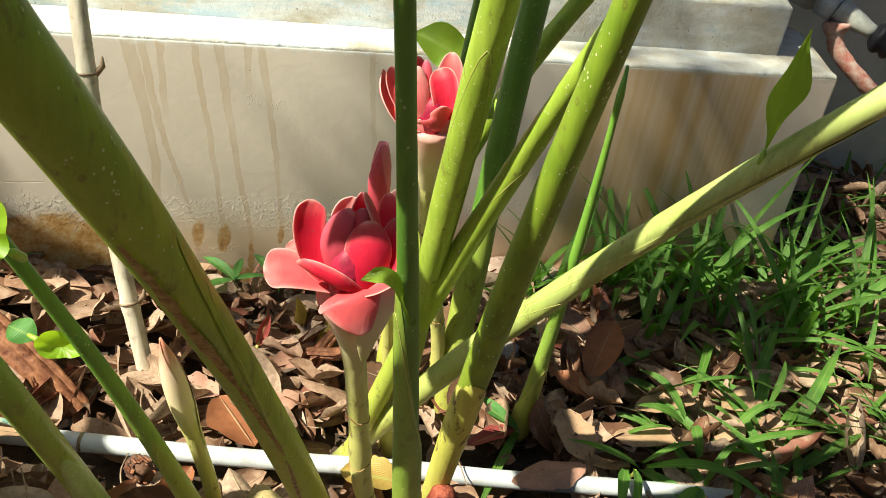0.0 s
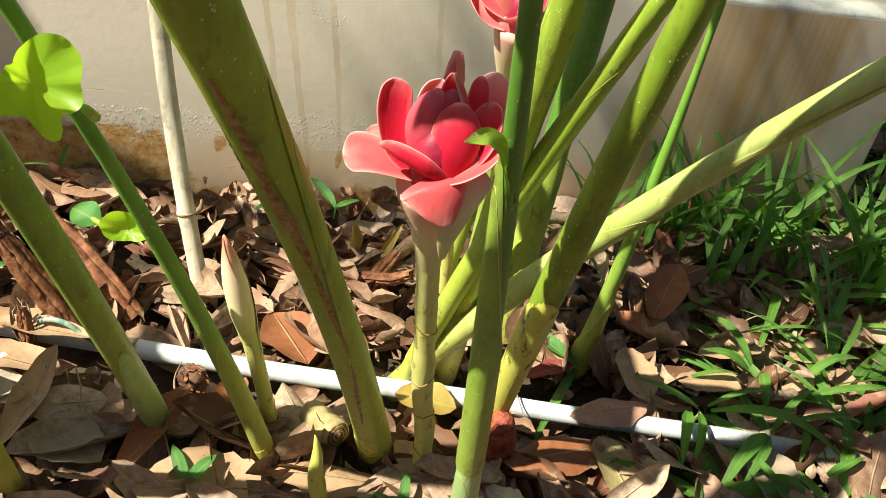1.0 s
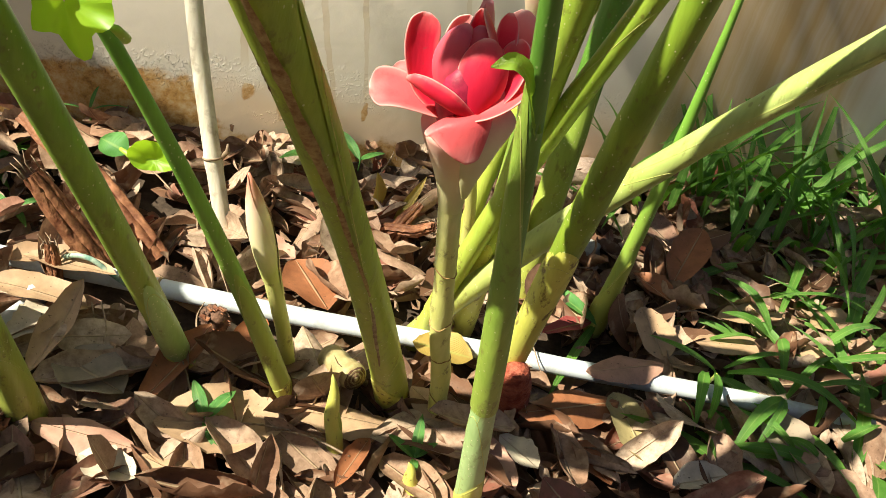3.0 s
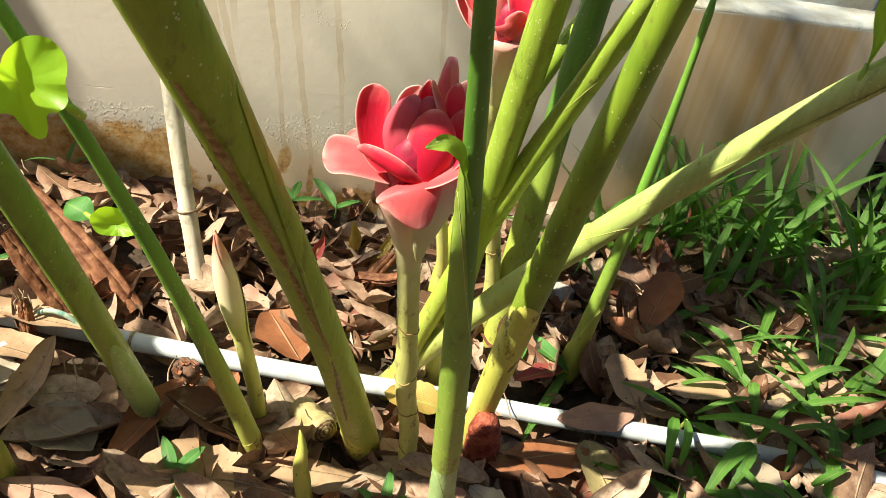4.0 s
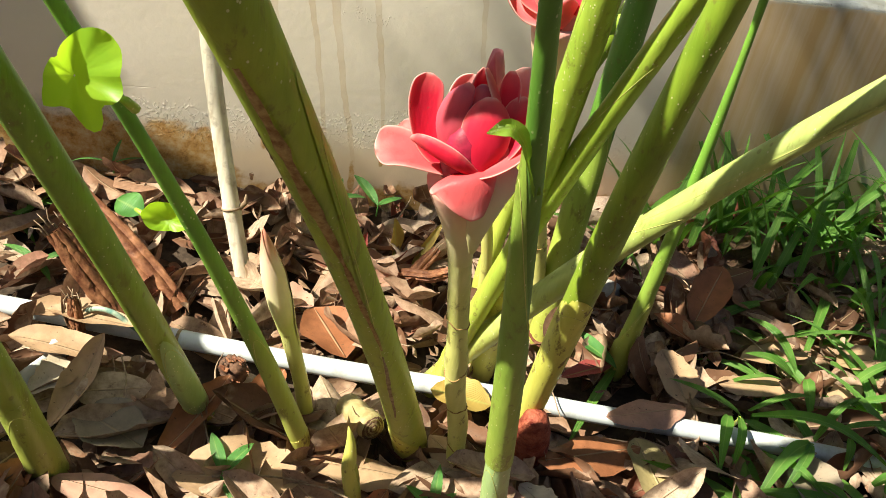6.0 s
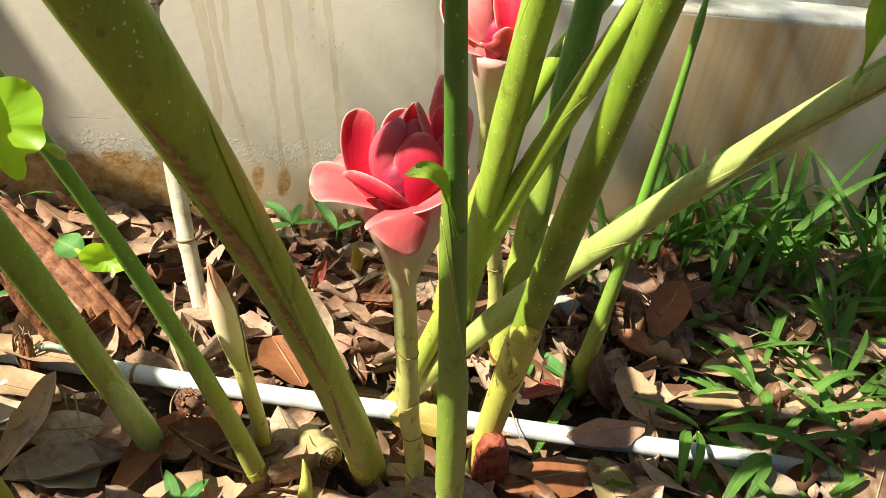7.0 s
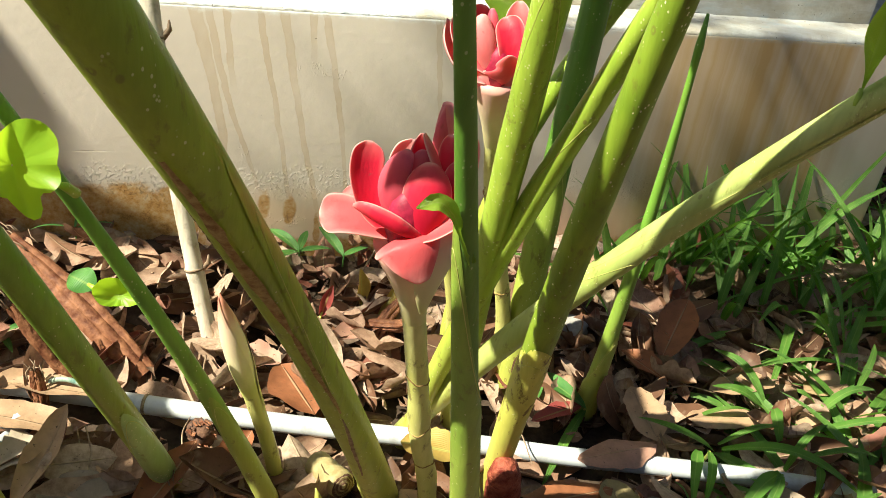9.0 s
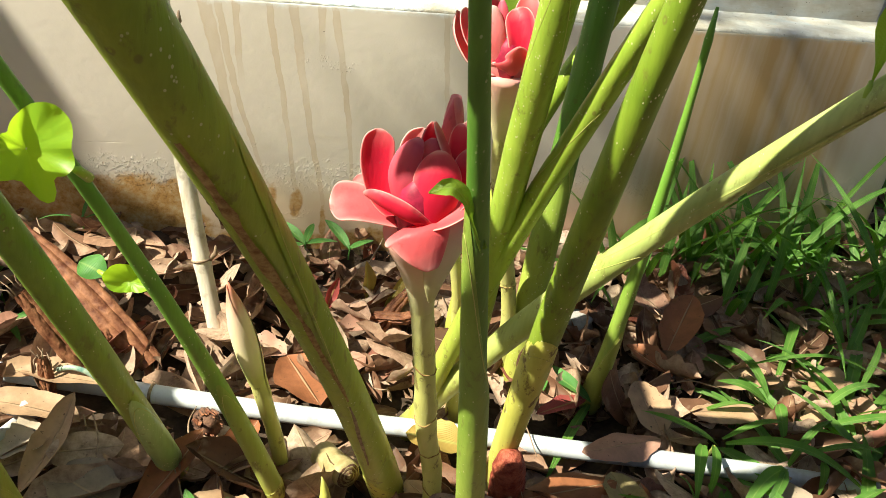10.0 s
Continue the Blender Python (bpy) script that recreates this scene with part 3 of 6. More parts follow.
# ---- ginger plants ----
def pseudostem(name, A, M, D, radii, mat, label, top=1.15, sheaths=(), blades=(), scars=(), group="torch ginger shoots", squash=0.92):
    """A leafy shoot: the stem, sheaths wrapped round it with slanting mouths, and leaf blades added high up, out of
    view, for shade.
    """
    root = thing("ginger_shoot", A, label, "ginger shoot", group)
    pts = bez((A[0], A[1], A[2] - 0.035), M, D, 18, top)
    rad = [lerp_table(radii, p.z) for p in pts]
    under(part("stem", tube(pts, rad, 18, squash=squash), mat), root)
    fr = frames(pts)
    cum = [0.0]
    for a, b in zip(pts, pts[1:]):
        cum.append(cum[-1] + (b - a).length)

    def at(z):
        for i in range(len(pts) - 1):
            if pts[i + 1].z >= z:
                f = (z - pts[i].z) / (pts[i + 1].z - pts[i].z)
                p = pts[i].lerp(pts[i + 1], f)
                return p, fr[i][1], fr[i][2].lerp(fr[i + 1][2], f).normalized()
        return pts[-1], fr[-1][1], fr[-1][2]

    for z0, z1, slant, ang, grow, smat in sheaths:
        n, m = 28, 12
        bm = bmesh.new()
        rings = []
        for j in range(m + 1):
            ring = []
            for i in range(n):
                th = 2 * math.pi * i / n
                c = (1 + math.cos(th - ang)) / 2
                zt = z1 - slant * (1 - c ** 1.5)
                z = z0 + (zt - z0) * j / m
                p, t, a = at(z)
                a = (Vector((0, -1, 0)) + t * t.y).normalized()
                b = t.cross(a)
                close = 1.0 if j < m - 1 else (0.75 if j < m else 0.12)
                r = lerp_table(radii, z) * (1 + grow * close * (0.4 + 0.6 * j / m)) + 0.0004
                ring.append(p + (a * math.cos(th) + b * math.sin(th) * squash) * r)
            rings.append(ring)
        tube_rings(bm, rings, False, False)
        mouth = rings[-2]
        ob = under(part("sheath", bm, smat), root)
        part("margin", tube(mouth + mouth[:1], [0.0003] * (n + 1), 6, False), M_RIM, ob)
    for z0, z1, a0, a1, wide, smat, lift in scars:
        rnd = random.Random(int(z0 * 1000))
        rows = []
        for j in range(19):
            s = j / 18
            z = z0 + (z1 - z0) * s
            p, t, a = at(z)
            a = (Vector((0, -1, 0)) + t * t.y).normalized()
            b = t.cross(a)
            r = lerp_table(radii, z) * (1.05 if abs(a0) < 1 else 0.94) + 0.0010
            half = 0.5 * wide / r * (math.sin(math.pi * (0.06 + 0.88 * s)) ** 0.6) * rnd.uniform(0.65, 1.2)
            th = a0 + (a1 - a0) * s + 0.03 * math.sin(9 * s)
            rows.append([p + (a * math.cos(th + q * half) + b * math.sin(th + q * half) * squash) * (r + lift * (1 - abs(q)) * rnd.uniform(0.6, 1.4)) for q in (-1, -0.5, 0, 0.5, 1)])
        # the pale strip puts the sunlit rim of the sheath edge into colour
        pale = smat is M_PALE
        under(part("sheath_edge" if pale else "torn_strip", sheet(rows), smat, label="pale green strip for the sunlit overlapping edge" if pale else "dried reddish brown torn strip"), root)
    # unseen blades, placed by hand so their shadows fall on stems, wall and ground
    for z, az, length, width, rise, droop, *widest in blades:
        p, t, a = at(z)
        d = Vector((math.cos(az), math.sin(az), rise))
        rows = put(leaf_rows(length, width, 10, 4, bend=droop, fold=0.18, peak=widest[0] if widest else 0.4), aim(p, d))
        under(part("leaf_blade", sheet(rows), M_BLADE), root)
    return root


def deg(a):
    return radians(a)


pseudostem("S1", (0.178, 0.689, 0), (0.084, 0.519, 0.351), (-0.065, 0.332, 0.715),
           [(0, 0.0208), (0.1, 0.0188), (0.23, 0.0168), (0.35, 0.0154), (0.48, 0.0160), (0.6, 0.0178), (0.8, 0.0185), (1.2, 0.015)], M_OLIVE,
           "thick olive green ginger stem with a torn brown sheath edge", sheaths=[(0.0, 0.13, 0.125, 0.7, 0.07, M_SHEATH_G), (0.0, 0.08, 0.078, -0.9, 0.09, M_SHEATH), (0.03, 0.545, 0.50, 1.35, 0.06, M_OLIVE)], blades=[(0.86, deg(58), 0.16, 0.07, 0.15, -0.2)],
           scars=[(0.565, 0.40, -0.40, -0.05, 0.0090, M_SCAR, 0.0006), (0.42, 0.27, -0.08, 0.10, 0.0045, M_SCAR, 0.0004), (0.26, 0.13, 0.05, -0.35, 0.004, M_TWIG, 0.0004), (0.524, 0.490, -1.20, -1.15, 0.005, M_BROWN, 0.0014), (0.80, 0.53, -1.02, -1.10, 0.0050, M_PALE, 0.0005)])
pseudostem("S2", (0.232, 0.522, 0), (0.178, 0.451, 0.35), (0.106, 0.354, 0.70),
           [(0, 0.0142), (0.13, 0.0122), (0.45, 0.0078), (0.64, 0.0052), (1.2, 0.004)], M_STEM_D,
           "slender dark green young ginger stem with pale sheaths at its base", top=1.0, sheaths=[(0.0, 0.085, 0.05, 0.5, 0.09, M_SHEATH), (0.0, 0.21, 0.14, -1.0, 0.05, M_WAXY), (0.03, 0.30, 0.16, 0.9, 0.025, M_WAXY), (0.20, 0.530, 0.16, -1.4, 0.28, M_SHEATH_G)])
pseudostem("S3", (0.279, 0.808, 0), (0.248, 0.682, 0.356), (0.233, 0.555, 0.702),
           [(0, 0.0160), (0.3, 0.0135), (0.4, 0.0138), (0.5, 0.0150), (0.6, 0.0155), (0.7, 0.0148), (1.3, 0.012)], M_STEM,
           "yellow green ginger stem flecked with white and brown spots", sheaths=[(0.0, 0.20, 0.14, -0.5, 0.08, M_SHEATH), (0.1, 0.66, 0.30, -0.4, 0.07, M_STEM)], blades=[(0.80, deg(188), 0.40, 0.046, 0.02, 0.0, 0.70)])
pseudostem("S4", (0.304, 0.698, 0), (0.276, 0.573, 0.359), (0.285, 0.472, 0.710),
           [(0, 0.0140), (0.18, 0.0148), (0.3, 0.0158), (0.43, 0.0150), (0.63, 0.0125), (1.2, 0.010)], M_DEEP,
           "stout green ginger stem leaning out, yellow and pitted at its base", sheaths=[(0.0, 0.285, 0.04, -0.35, 0.12, M_SHEATH)])
pseudostem("S5", (0.211, 0.810, 0), (0.330, 0.638, 0.354), (0.516, 0.414, 0.693),
           [(0, 0.0140), (0.09, 0.0135), (0.39, 0.0122), (0.5, 0.0114), (0.7, 0.0110), (1.2, 0.010)], M_PALE,
           "pale sunlit ginger stem leaning far over across the others", sheaths=[(0.02, 0.405, 0.09, 0.35, 0.13, M_PALE), (0.2, 0.62, 0.28, 0.9, 0.05, M_PALE)])
pseudostem("S6", (0.210, 0.784, 0), (0.267, 0.719, 0.325), (0.315, 0.504, 0.701),
           [(0, 0.0125), (0.38, 0.0116), (0.51, 0.0110), (0.7, 0.0097), (1.2, 0.0085)], M_STEM,
           "thinner yellow green ginger stem with a brown notch", sheaths=[(0.05, 0.55, 0.12, 0.4, 0.06, M_STEM)])
pseudostem("S7", (0.372, 0.869, 0), (0.385, 0.887, 0.35), (0.409, 0.895, 0.70),
           [(0, 0.0190), (0.3, 0.0192), (0.7, 0.017), (1.3, 0.013)], M_STEM_D,
           "upright dark green ginger stem in a spotted lower sheath", sheaths=[(0.0, 0.36, 0.16, -0.4, 0.07, M_SHEATH_G)], blades=[(0.74, deg(190), 0.40, 0.11, 0.15, -0.2), (0.84, deg(222), 0.40, 0.11, 0.15, -0.2), (1.12, deg(-20), 0.40, 0.10, 0.4, -0.6)])
pseudostem("S8", (0.465, 0.813, 0), (0.458, 0.753, 0.281), (0.438, 0.725, 0.556),
           [(0, 0.0165), (0.03, 0.0145), (0.08, 0.0118), (0.15, 0.0104), (0.28, 0.0082), (0.44, 0.0048), (0.455, 0.0032), (0.462, 0.0044), (0.475, 0.0028), (0.51, 0.0050), (0.54, 0.0042), (0.56, 0.0010)], M_GREEN,
           "young bright green ginger shoot with a furled pointed tip", top=None, sheaths=[(0.0, 0.15, 0.10, 0.5, 0.10, M_SHEATH_G)])
pseudostem("S9", (0.061, 0.665, 0), (-0.014, 0.621, 0.245), (-0.115, 0.552, 0.501),
           [(0, 0.0122), (0.05, 0.0112), (0.14, 0.0098), (0.42, 0.0058), (1.0, 0.004)], M_GREEN,
           "slender green leafy shoot leaning away from the clump", top=0.8, sheaths=[(0.0, 0.05, 0.01, 1.0, 0.06, M_SHEATH), (0.04, 0.22, 0.13, 0.4, 0.06, M_SHEATH_G)], blades=[(0.78, deg(70), 0.42, 0.10, 0.1, -0.2)])
pseudostem("S10", (-0.059, 0.732, 0), (-0.122, 0.576, 0.354), (-0.196, 0.414, 0.702),
           [(0, 0.0150), (0.17, 0.0136), (0.38, 0.0126), (0.7, 0.0105), (1.1, 0.009)], M_STEM_M,
           "green ginger stem with a pale overlapping sheath", top=0.92, sheaths=[(0.0, 0.19, 0.17, 0.6, 0.05, M_WAXY), (0.0, 0.05, 0.045, -0.8, 0.07, M_SHEATH)], blades=[(0.80, deg(12), 0.30, 0.07, 0.02, 0.0)])
pseudostem("S11", (-0.206, 0.645, 0), (-0.216, 0.552, 0.35), (-0.298, 0.421, 0.70),
           [(0, 0.0195), (0.1, 0.0168), (0.3, 0.014), (1.0, 0.011)], M_STEM_M,
           "thick green ginger stem with a swollen scarred foot", top=0.75, sheaths=[(0.0, 0.15, 0.13, 0.3, 0.05, M_SHEATH_G)])
pseudostem("S16", (0.300, 0.955, 0), (0.300, 0.955, 0.32), (0.530, 0.955, 0.62),
           [(0, 0.0140), (0.5, 0.0135), (1.2, 0.010)], M_STEM, "yellow green ginger stem slanting up behind the clump")
pseudostem("S17", (0.330, 0.930, 0), (0.325, 0.915, 0.35), (0.350, 0.900, 0.70),
           [(0, 0.0120), (0.5, 0.0095), (1.2, 0.008)], M_STEM_D, "thin dark green ginger stem behind the clump", blades=[(0.78, deg(203), 0.54, 0.12, 0.02, 0.0)])

# invented shoot outside the view; its blades are aimed to shade the left foreground
pseudostem("N1", (-0.86, 0.60, 0), (-0.84, 0.58, 0.35), (-0.80, 0.55, 0.70), [(0, 0.018), (1.3, 0.011)], M_STEM_M, "unseen leafy shoot added to dapple the left foreground with shade", top=0.80,
           blades=[(0.70, deg(5), 0.34, 0.09, 0.06, -0.1), (0.62, deg(-60), 0.34, 0.085, 0.3, -0.4), (0.72, deg(60), 0.24, 0.08, 0.3, -0.4), (0.78, deg(170), 0.36, 0.09, 0.3, -0.5)])
# second invented shoot, there only to shade the wall left of the cane
pseudostem("N2", (-1.27, 1.02, 0), (-1.25, 1.02, 0.35), (-1.22, 1.03, 0.70), [(0, 0.018), (1.3, 0.011)], M_STEM_M, "unseen leafy shoot added to shade the left of the wall", top=1.3,
           blades=[(0.70, deg(30), 0.30, 0.09, 0.35, -0.4), (0.84, deg(-40), 0.34, 0.085, 0.3, -0.4), (0.98, deg(20), 0.32, 0.09, 0.3, -0.4), (1.10, deg(-20), 0.34, 0.09, 0.3, -0.5), (1.22, deg(40), 0.32, 0.09, 0.3, -0.5)])


def shade_tree():
    """An unseen tree, added so that its long bough half shades the plinth wall."""
    base = Vector((-3.6, -1.0, 0.0))
    root = thing("tree", base, "unseen tree added to half shade the plinth wall", "tree")
    trunk = spline([base, base + Vector((0.05, 0.0, 2.0)), base + Vector((0.0, 0.05, 4.0)), base + Vector((0.05, 0.1, 5.6))], 20)
    under(part("trunk", tube(trunk, [0.11 - 0.0035 * i for i in range(21)], 14, rough=0.05, seed=1), M_BARK), root)
    rnd = random.Random(23)
    side = Vector((0.214, -0.977, 0.0))
    rise = side.cross(SUN).normalized()
    rise = rise if rise.z > 0 else -rise
    verts, faces, uvs = [], [], []
    for foot, tip, wide, tall, count in ((Vector((-3.6, -0.95, 5.2)), Vector((-3.14, 0.40, 4.73)), (-0.17, 0.105), (-0.60, 0.80), 420),):
        limb = spline([foot, foot.lerp(tip, 0.5) + Vector((0, 0, 0.12)), tip], 12)
        under(part("limb", tube(limb, [0.03 - 0.002 * i for i in range(13)], 8), M_BARK), root)
        for n in range(count):
            p = tip - side * rnd.uniform(*wide) + rise * rnd.uniform(*tall) + SUN * rnd.uniform(-0.3, 0.3)
            d = Vector((rnd.gauss(0, 1), rnd.gauss(0, 1), rnd.gauss(-0.4, 0.6)))
            rows = put(leaf_rows(rnd.uniform(0.05, 0.08), 0.03, 4, 2, bend=-0.4), aim(p, d, (rnd.gauss(0, 0.5), rnd.gauss(0, 0.5), 1)))
            k0 = len(verts)
            verts += [q for r in rows for q in r]
            for a in range(4):
                for b in range(2):
                    faces.append((k0 + a * 3 + b, k0 + a * 3 + b + 1, k0 + a * 3 + b + 4, k0 + a * 3 + b + 3))
                    uvs += [(b / 2, a / 4), (b / 2 + 0.5, a / 4), (b / 2 + 0.5, a / 4 + 0.25), (b / 2, a / 4 + 0.25)]
    # more leaves, each set back along the sun from the spot it shades
    for n in range(205):
        p = Vector((rnd.uniform(0.74, 1.30), 1.235, rnd.uniform(0.0, 0.50))) if n < 55 else Vector((rnd.uniform(0.70, 1.7), rnd.uniform(0.95, 1.22), 0.08))
        p = p + SUN * rnd.uniform(5.2, 6.0)
        d = Vector((rnd.gauss(0, 1), rnd.gauss(0, 1), rnd.gauss(-0.4, 0.6)))
        rows = put(leaf_rows(rnd.uniform(0.04, 0.07), 0.025, 4, 2, bend=-0.4), aim(p, d, (rnd.gauss(0, 0.5), rnd.gauss(0, 0.5), 1)))
        k0 = len(verts)
        verts += [q for r in rows for q in r]
        for a in range(4):
            for b in range(2):
                faces.append((k0 + a * 3 + b, k0 + a * 3 + b + 1, k0 + a * 3 + b + 4, k0 + a * 3 + b + 3))
                uvs += [(b / 2, a / 4), (b / 2 + 0.5, a / 4), (b / 2 + 0.5, a / 4 + 0.25), (b / 2, a / 4 + 0.25)]
    under(joined("crown", verts, faces, uvs, M_BLADE), root)


shade_tree()


def bamboo():
    A, D = Vector((-0.032, 0.977, -0.01)), Vector((-0.104, 1.110, 0.56))
    root = thing("cane_stake", A, "weathered grey cane stake leaning towards the plinth", "cane")
    n = 60
    pts = [A.lerp(D, i / n) + Vector((-0.010, 0, 0)) * math.sin(math.pi * i / n) for i in range(n + 1)]
    nodes = (0.10, 0.395)
    rad = []
    for p in pts:
        r = 0.0118 - 0.0012 * p.z
        for z in nodes:
            r += 0.0022 * math.exp(-((p.z - z) / 0.006) ** 2)
        rad.append(r)
    under(part("cane", tube(pts, rad, 14), M_CANE), root)
    for z in nodes:
        i = min(range(n), key=lambda k: abs(pts[k].z - z))
        t = (pts[i + 1] - pts[i]).normalized()
        under(part("node_ring", tube([pts[i] - t * 0.0015, pts[i] + t * 0.0015], [rad[i] + 0.001] * 2, 14), M_TWIG), root)
        q = pts[i] + Vector((rad[i], -0.002, 0))
        under(part("twig_stub", tube([q - Vector((0.003, 0, 0)), q + Vector((0.006, -0.002, 0.012)), q + Vector((0.006, -0.003, 0.024))], [0.004, 0.0035, 0.0012], 8), M_TWIG), root)
    return root


bamboo()


# ---- flowers ----
def bract(head, mid, inner, width, cup=0.7, nv=14, nu=10, peak=0.55, ripple=0.0, tipround=2.3, foot=0.42):
    """One bract. head: pose of the flower. mid: its midline from foot to tip, in millimetres. inner: the way its hollow side faces. width: widest span in millimetres. cup: how far it wraps."""
    line = spline([Vector(p) * 0.001 for p in mid], nv)
    rows = []
    for j, p in enumerate(line):
        s = j / nv
        t = (line[min(j + 1, nv)] - line[max(j - 1, 0)]).normalized()
        side = t.cross(Vector(inner)).normalized()
        up = side.cross(t)
        if s < peak:
            w = 0.0005 * width * (foot + (1 - foot) * math.sin(math.pi / 2 * s / peak))
        else:
            w = 0.0005 * width * max(0.03, 1 - ((s - peak) / (1 - peak)) ** tipround) ** 0.5
        row = []
        for i in range(nu + 1):
            q = 2 * i / nu - 1
            a = q * cup * 1.3
            x = math.sin(a) / (cup * 1.3) * w
            lift = (1 - math.cos(a)) / (cup * 1.3) * w + ripple * w * abs(q) * math.sin(7 * s + 2 * q)
            row.append(p + side * x + up * lift)
        rows.append(row)
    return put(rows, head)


def thick(ob, t):
    md = ob.modifiers.new("thickness", "SOLIDIFY")
    md.thickness, md.offset = t, 0.0
    sb = ob.modifiers.new("smooth", "SUBSURF")
    sb.levels = sb.render_levels = 1
    return ob


def flower_head(name, head, foot, axis_dir, stalk_pts, stalk_r, petals, label, spin=0.0, core=(0.011, 0.05), neck=None):
    root = thing("torch_ginger_flower", stalk_pts[0], label, "flower", "torch ginger flowers")
    st_pts = spline(stalk_pts, 26)
    st = part("stalk", tube(st_pts, [lerp_table(stalk_r, i / 26) for i in range(27)], 16, rough=0.03, seed=3), M_STALK)
    under(st, root)
    for i in (4, 8, 12, 16):
        t = (st_pts[i + 1] - st_pts[i]).normalized()
        r = lerp_table(stalk_r, i / 26) * 1.03
        a = (Vector((0, -1, 0)) + t * t.y).normalized()
        b = t.cross(a)
        ring = [st_pts[i] + (a * math.cos(q) + b * math.sin(q)) * r + t * (0.006 * math.sin(q + i) + 0.001 * math.sin(5 * q)) for q in [2 * math.pi * n / 24 for n in range(25)]]
        under(part("node_ring", tube(ring, [0.0006 + 0.0004 * math.sin(3 * n) for n in range(25)], 6, False), M_SCAR), root)
    z = Vector(axis_dir).normalized()
    x = (Vector((1, 0, 0)) - z * z.x).normalized()
    axis = Matrix.Translation(foot) @ Matrix((x, z.cross(x), z)).transposed().to_4x4() @ Matrix.Rotation(spin, 4, "Z")
    cn = tube([axis @ Vector((0, 0, h)) for h in (0.0, core[1] * 0.4, core[1] * 0.8, core[1])], [core[0] * 0.8, core[0], core[0] * 0.7, 0.002], 14)
    under(part("flower_core", cn, M_HEART), root)
    if neck:
        rows = []
        for j in range(13):
            h = -neck[0] + (neck[0] - 0.004) * j / 12
            r = lerp_table(neck[1], h)
            c, left = st_pts[-1], -h
            for a, b in zip(reversed(st_pts), list(reversed(st_pts))[1:]):
                if left <= 0:
                    break
                step = min(left, (b - a).length)
                c = a + (b - a).normalized() * step
                left -= step
            spin_m = axis.to_3x3()
            lift = axis.to_3x3() @ Vector((0, 0, max(h, 0.0)))
            rows.append([c + lift + spin_m @ Vector((r * math.cos(a), r * math.sin(a), 0)) for a in [2 * math.pi * i / 28 for i in range(29)]])
        mid = sum((rows[-1][i] for i in range(28)), Vector()) / 28
        rows.append([mid + (q - mid) * 0.25 for q in rows[-1]])
        under(part("neck", sheet(rows), M_CREAM), root)
    for pname, mat, mid, inner, width, cup, kw in petals:
        ob = part(pname, sheet(bract(head, mid, inner, width, cup, **kw)), mat)
        under(thick(ob, 0.0013), root)
    return root


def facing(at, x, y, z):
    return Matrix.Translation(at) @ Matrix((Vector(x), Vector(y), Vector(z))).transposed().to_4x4()


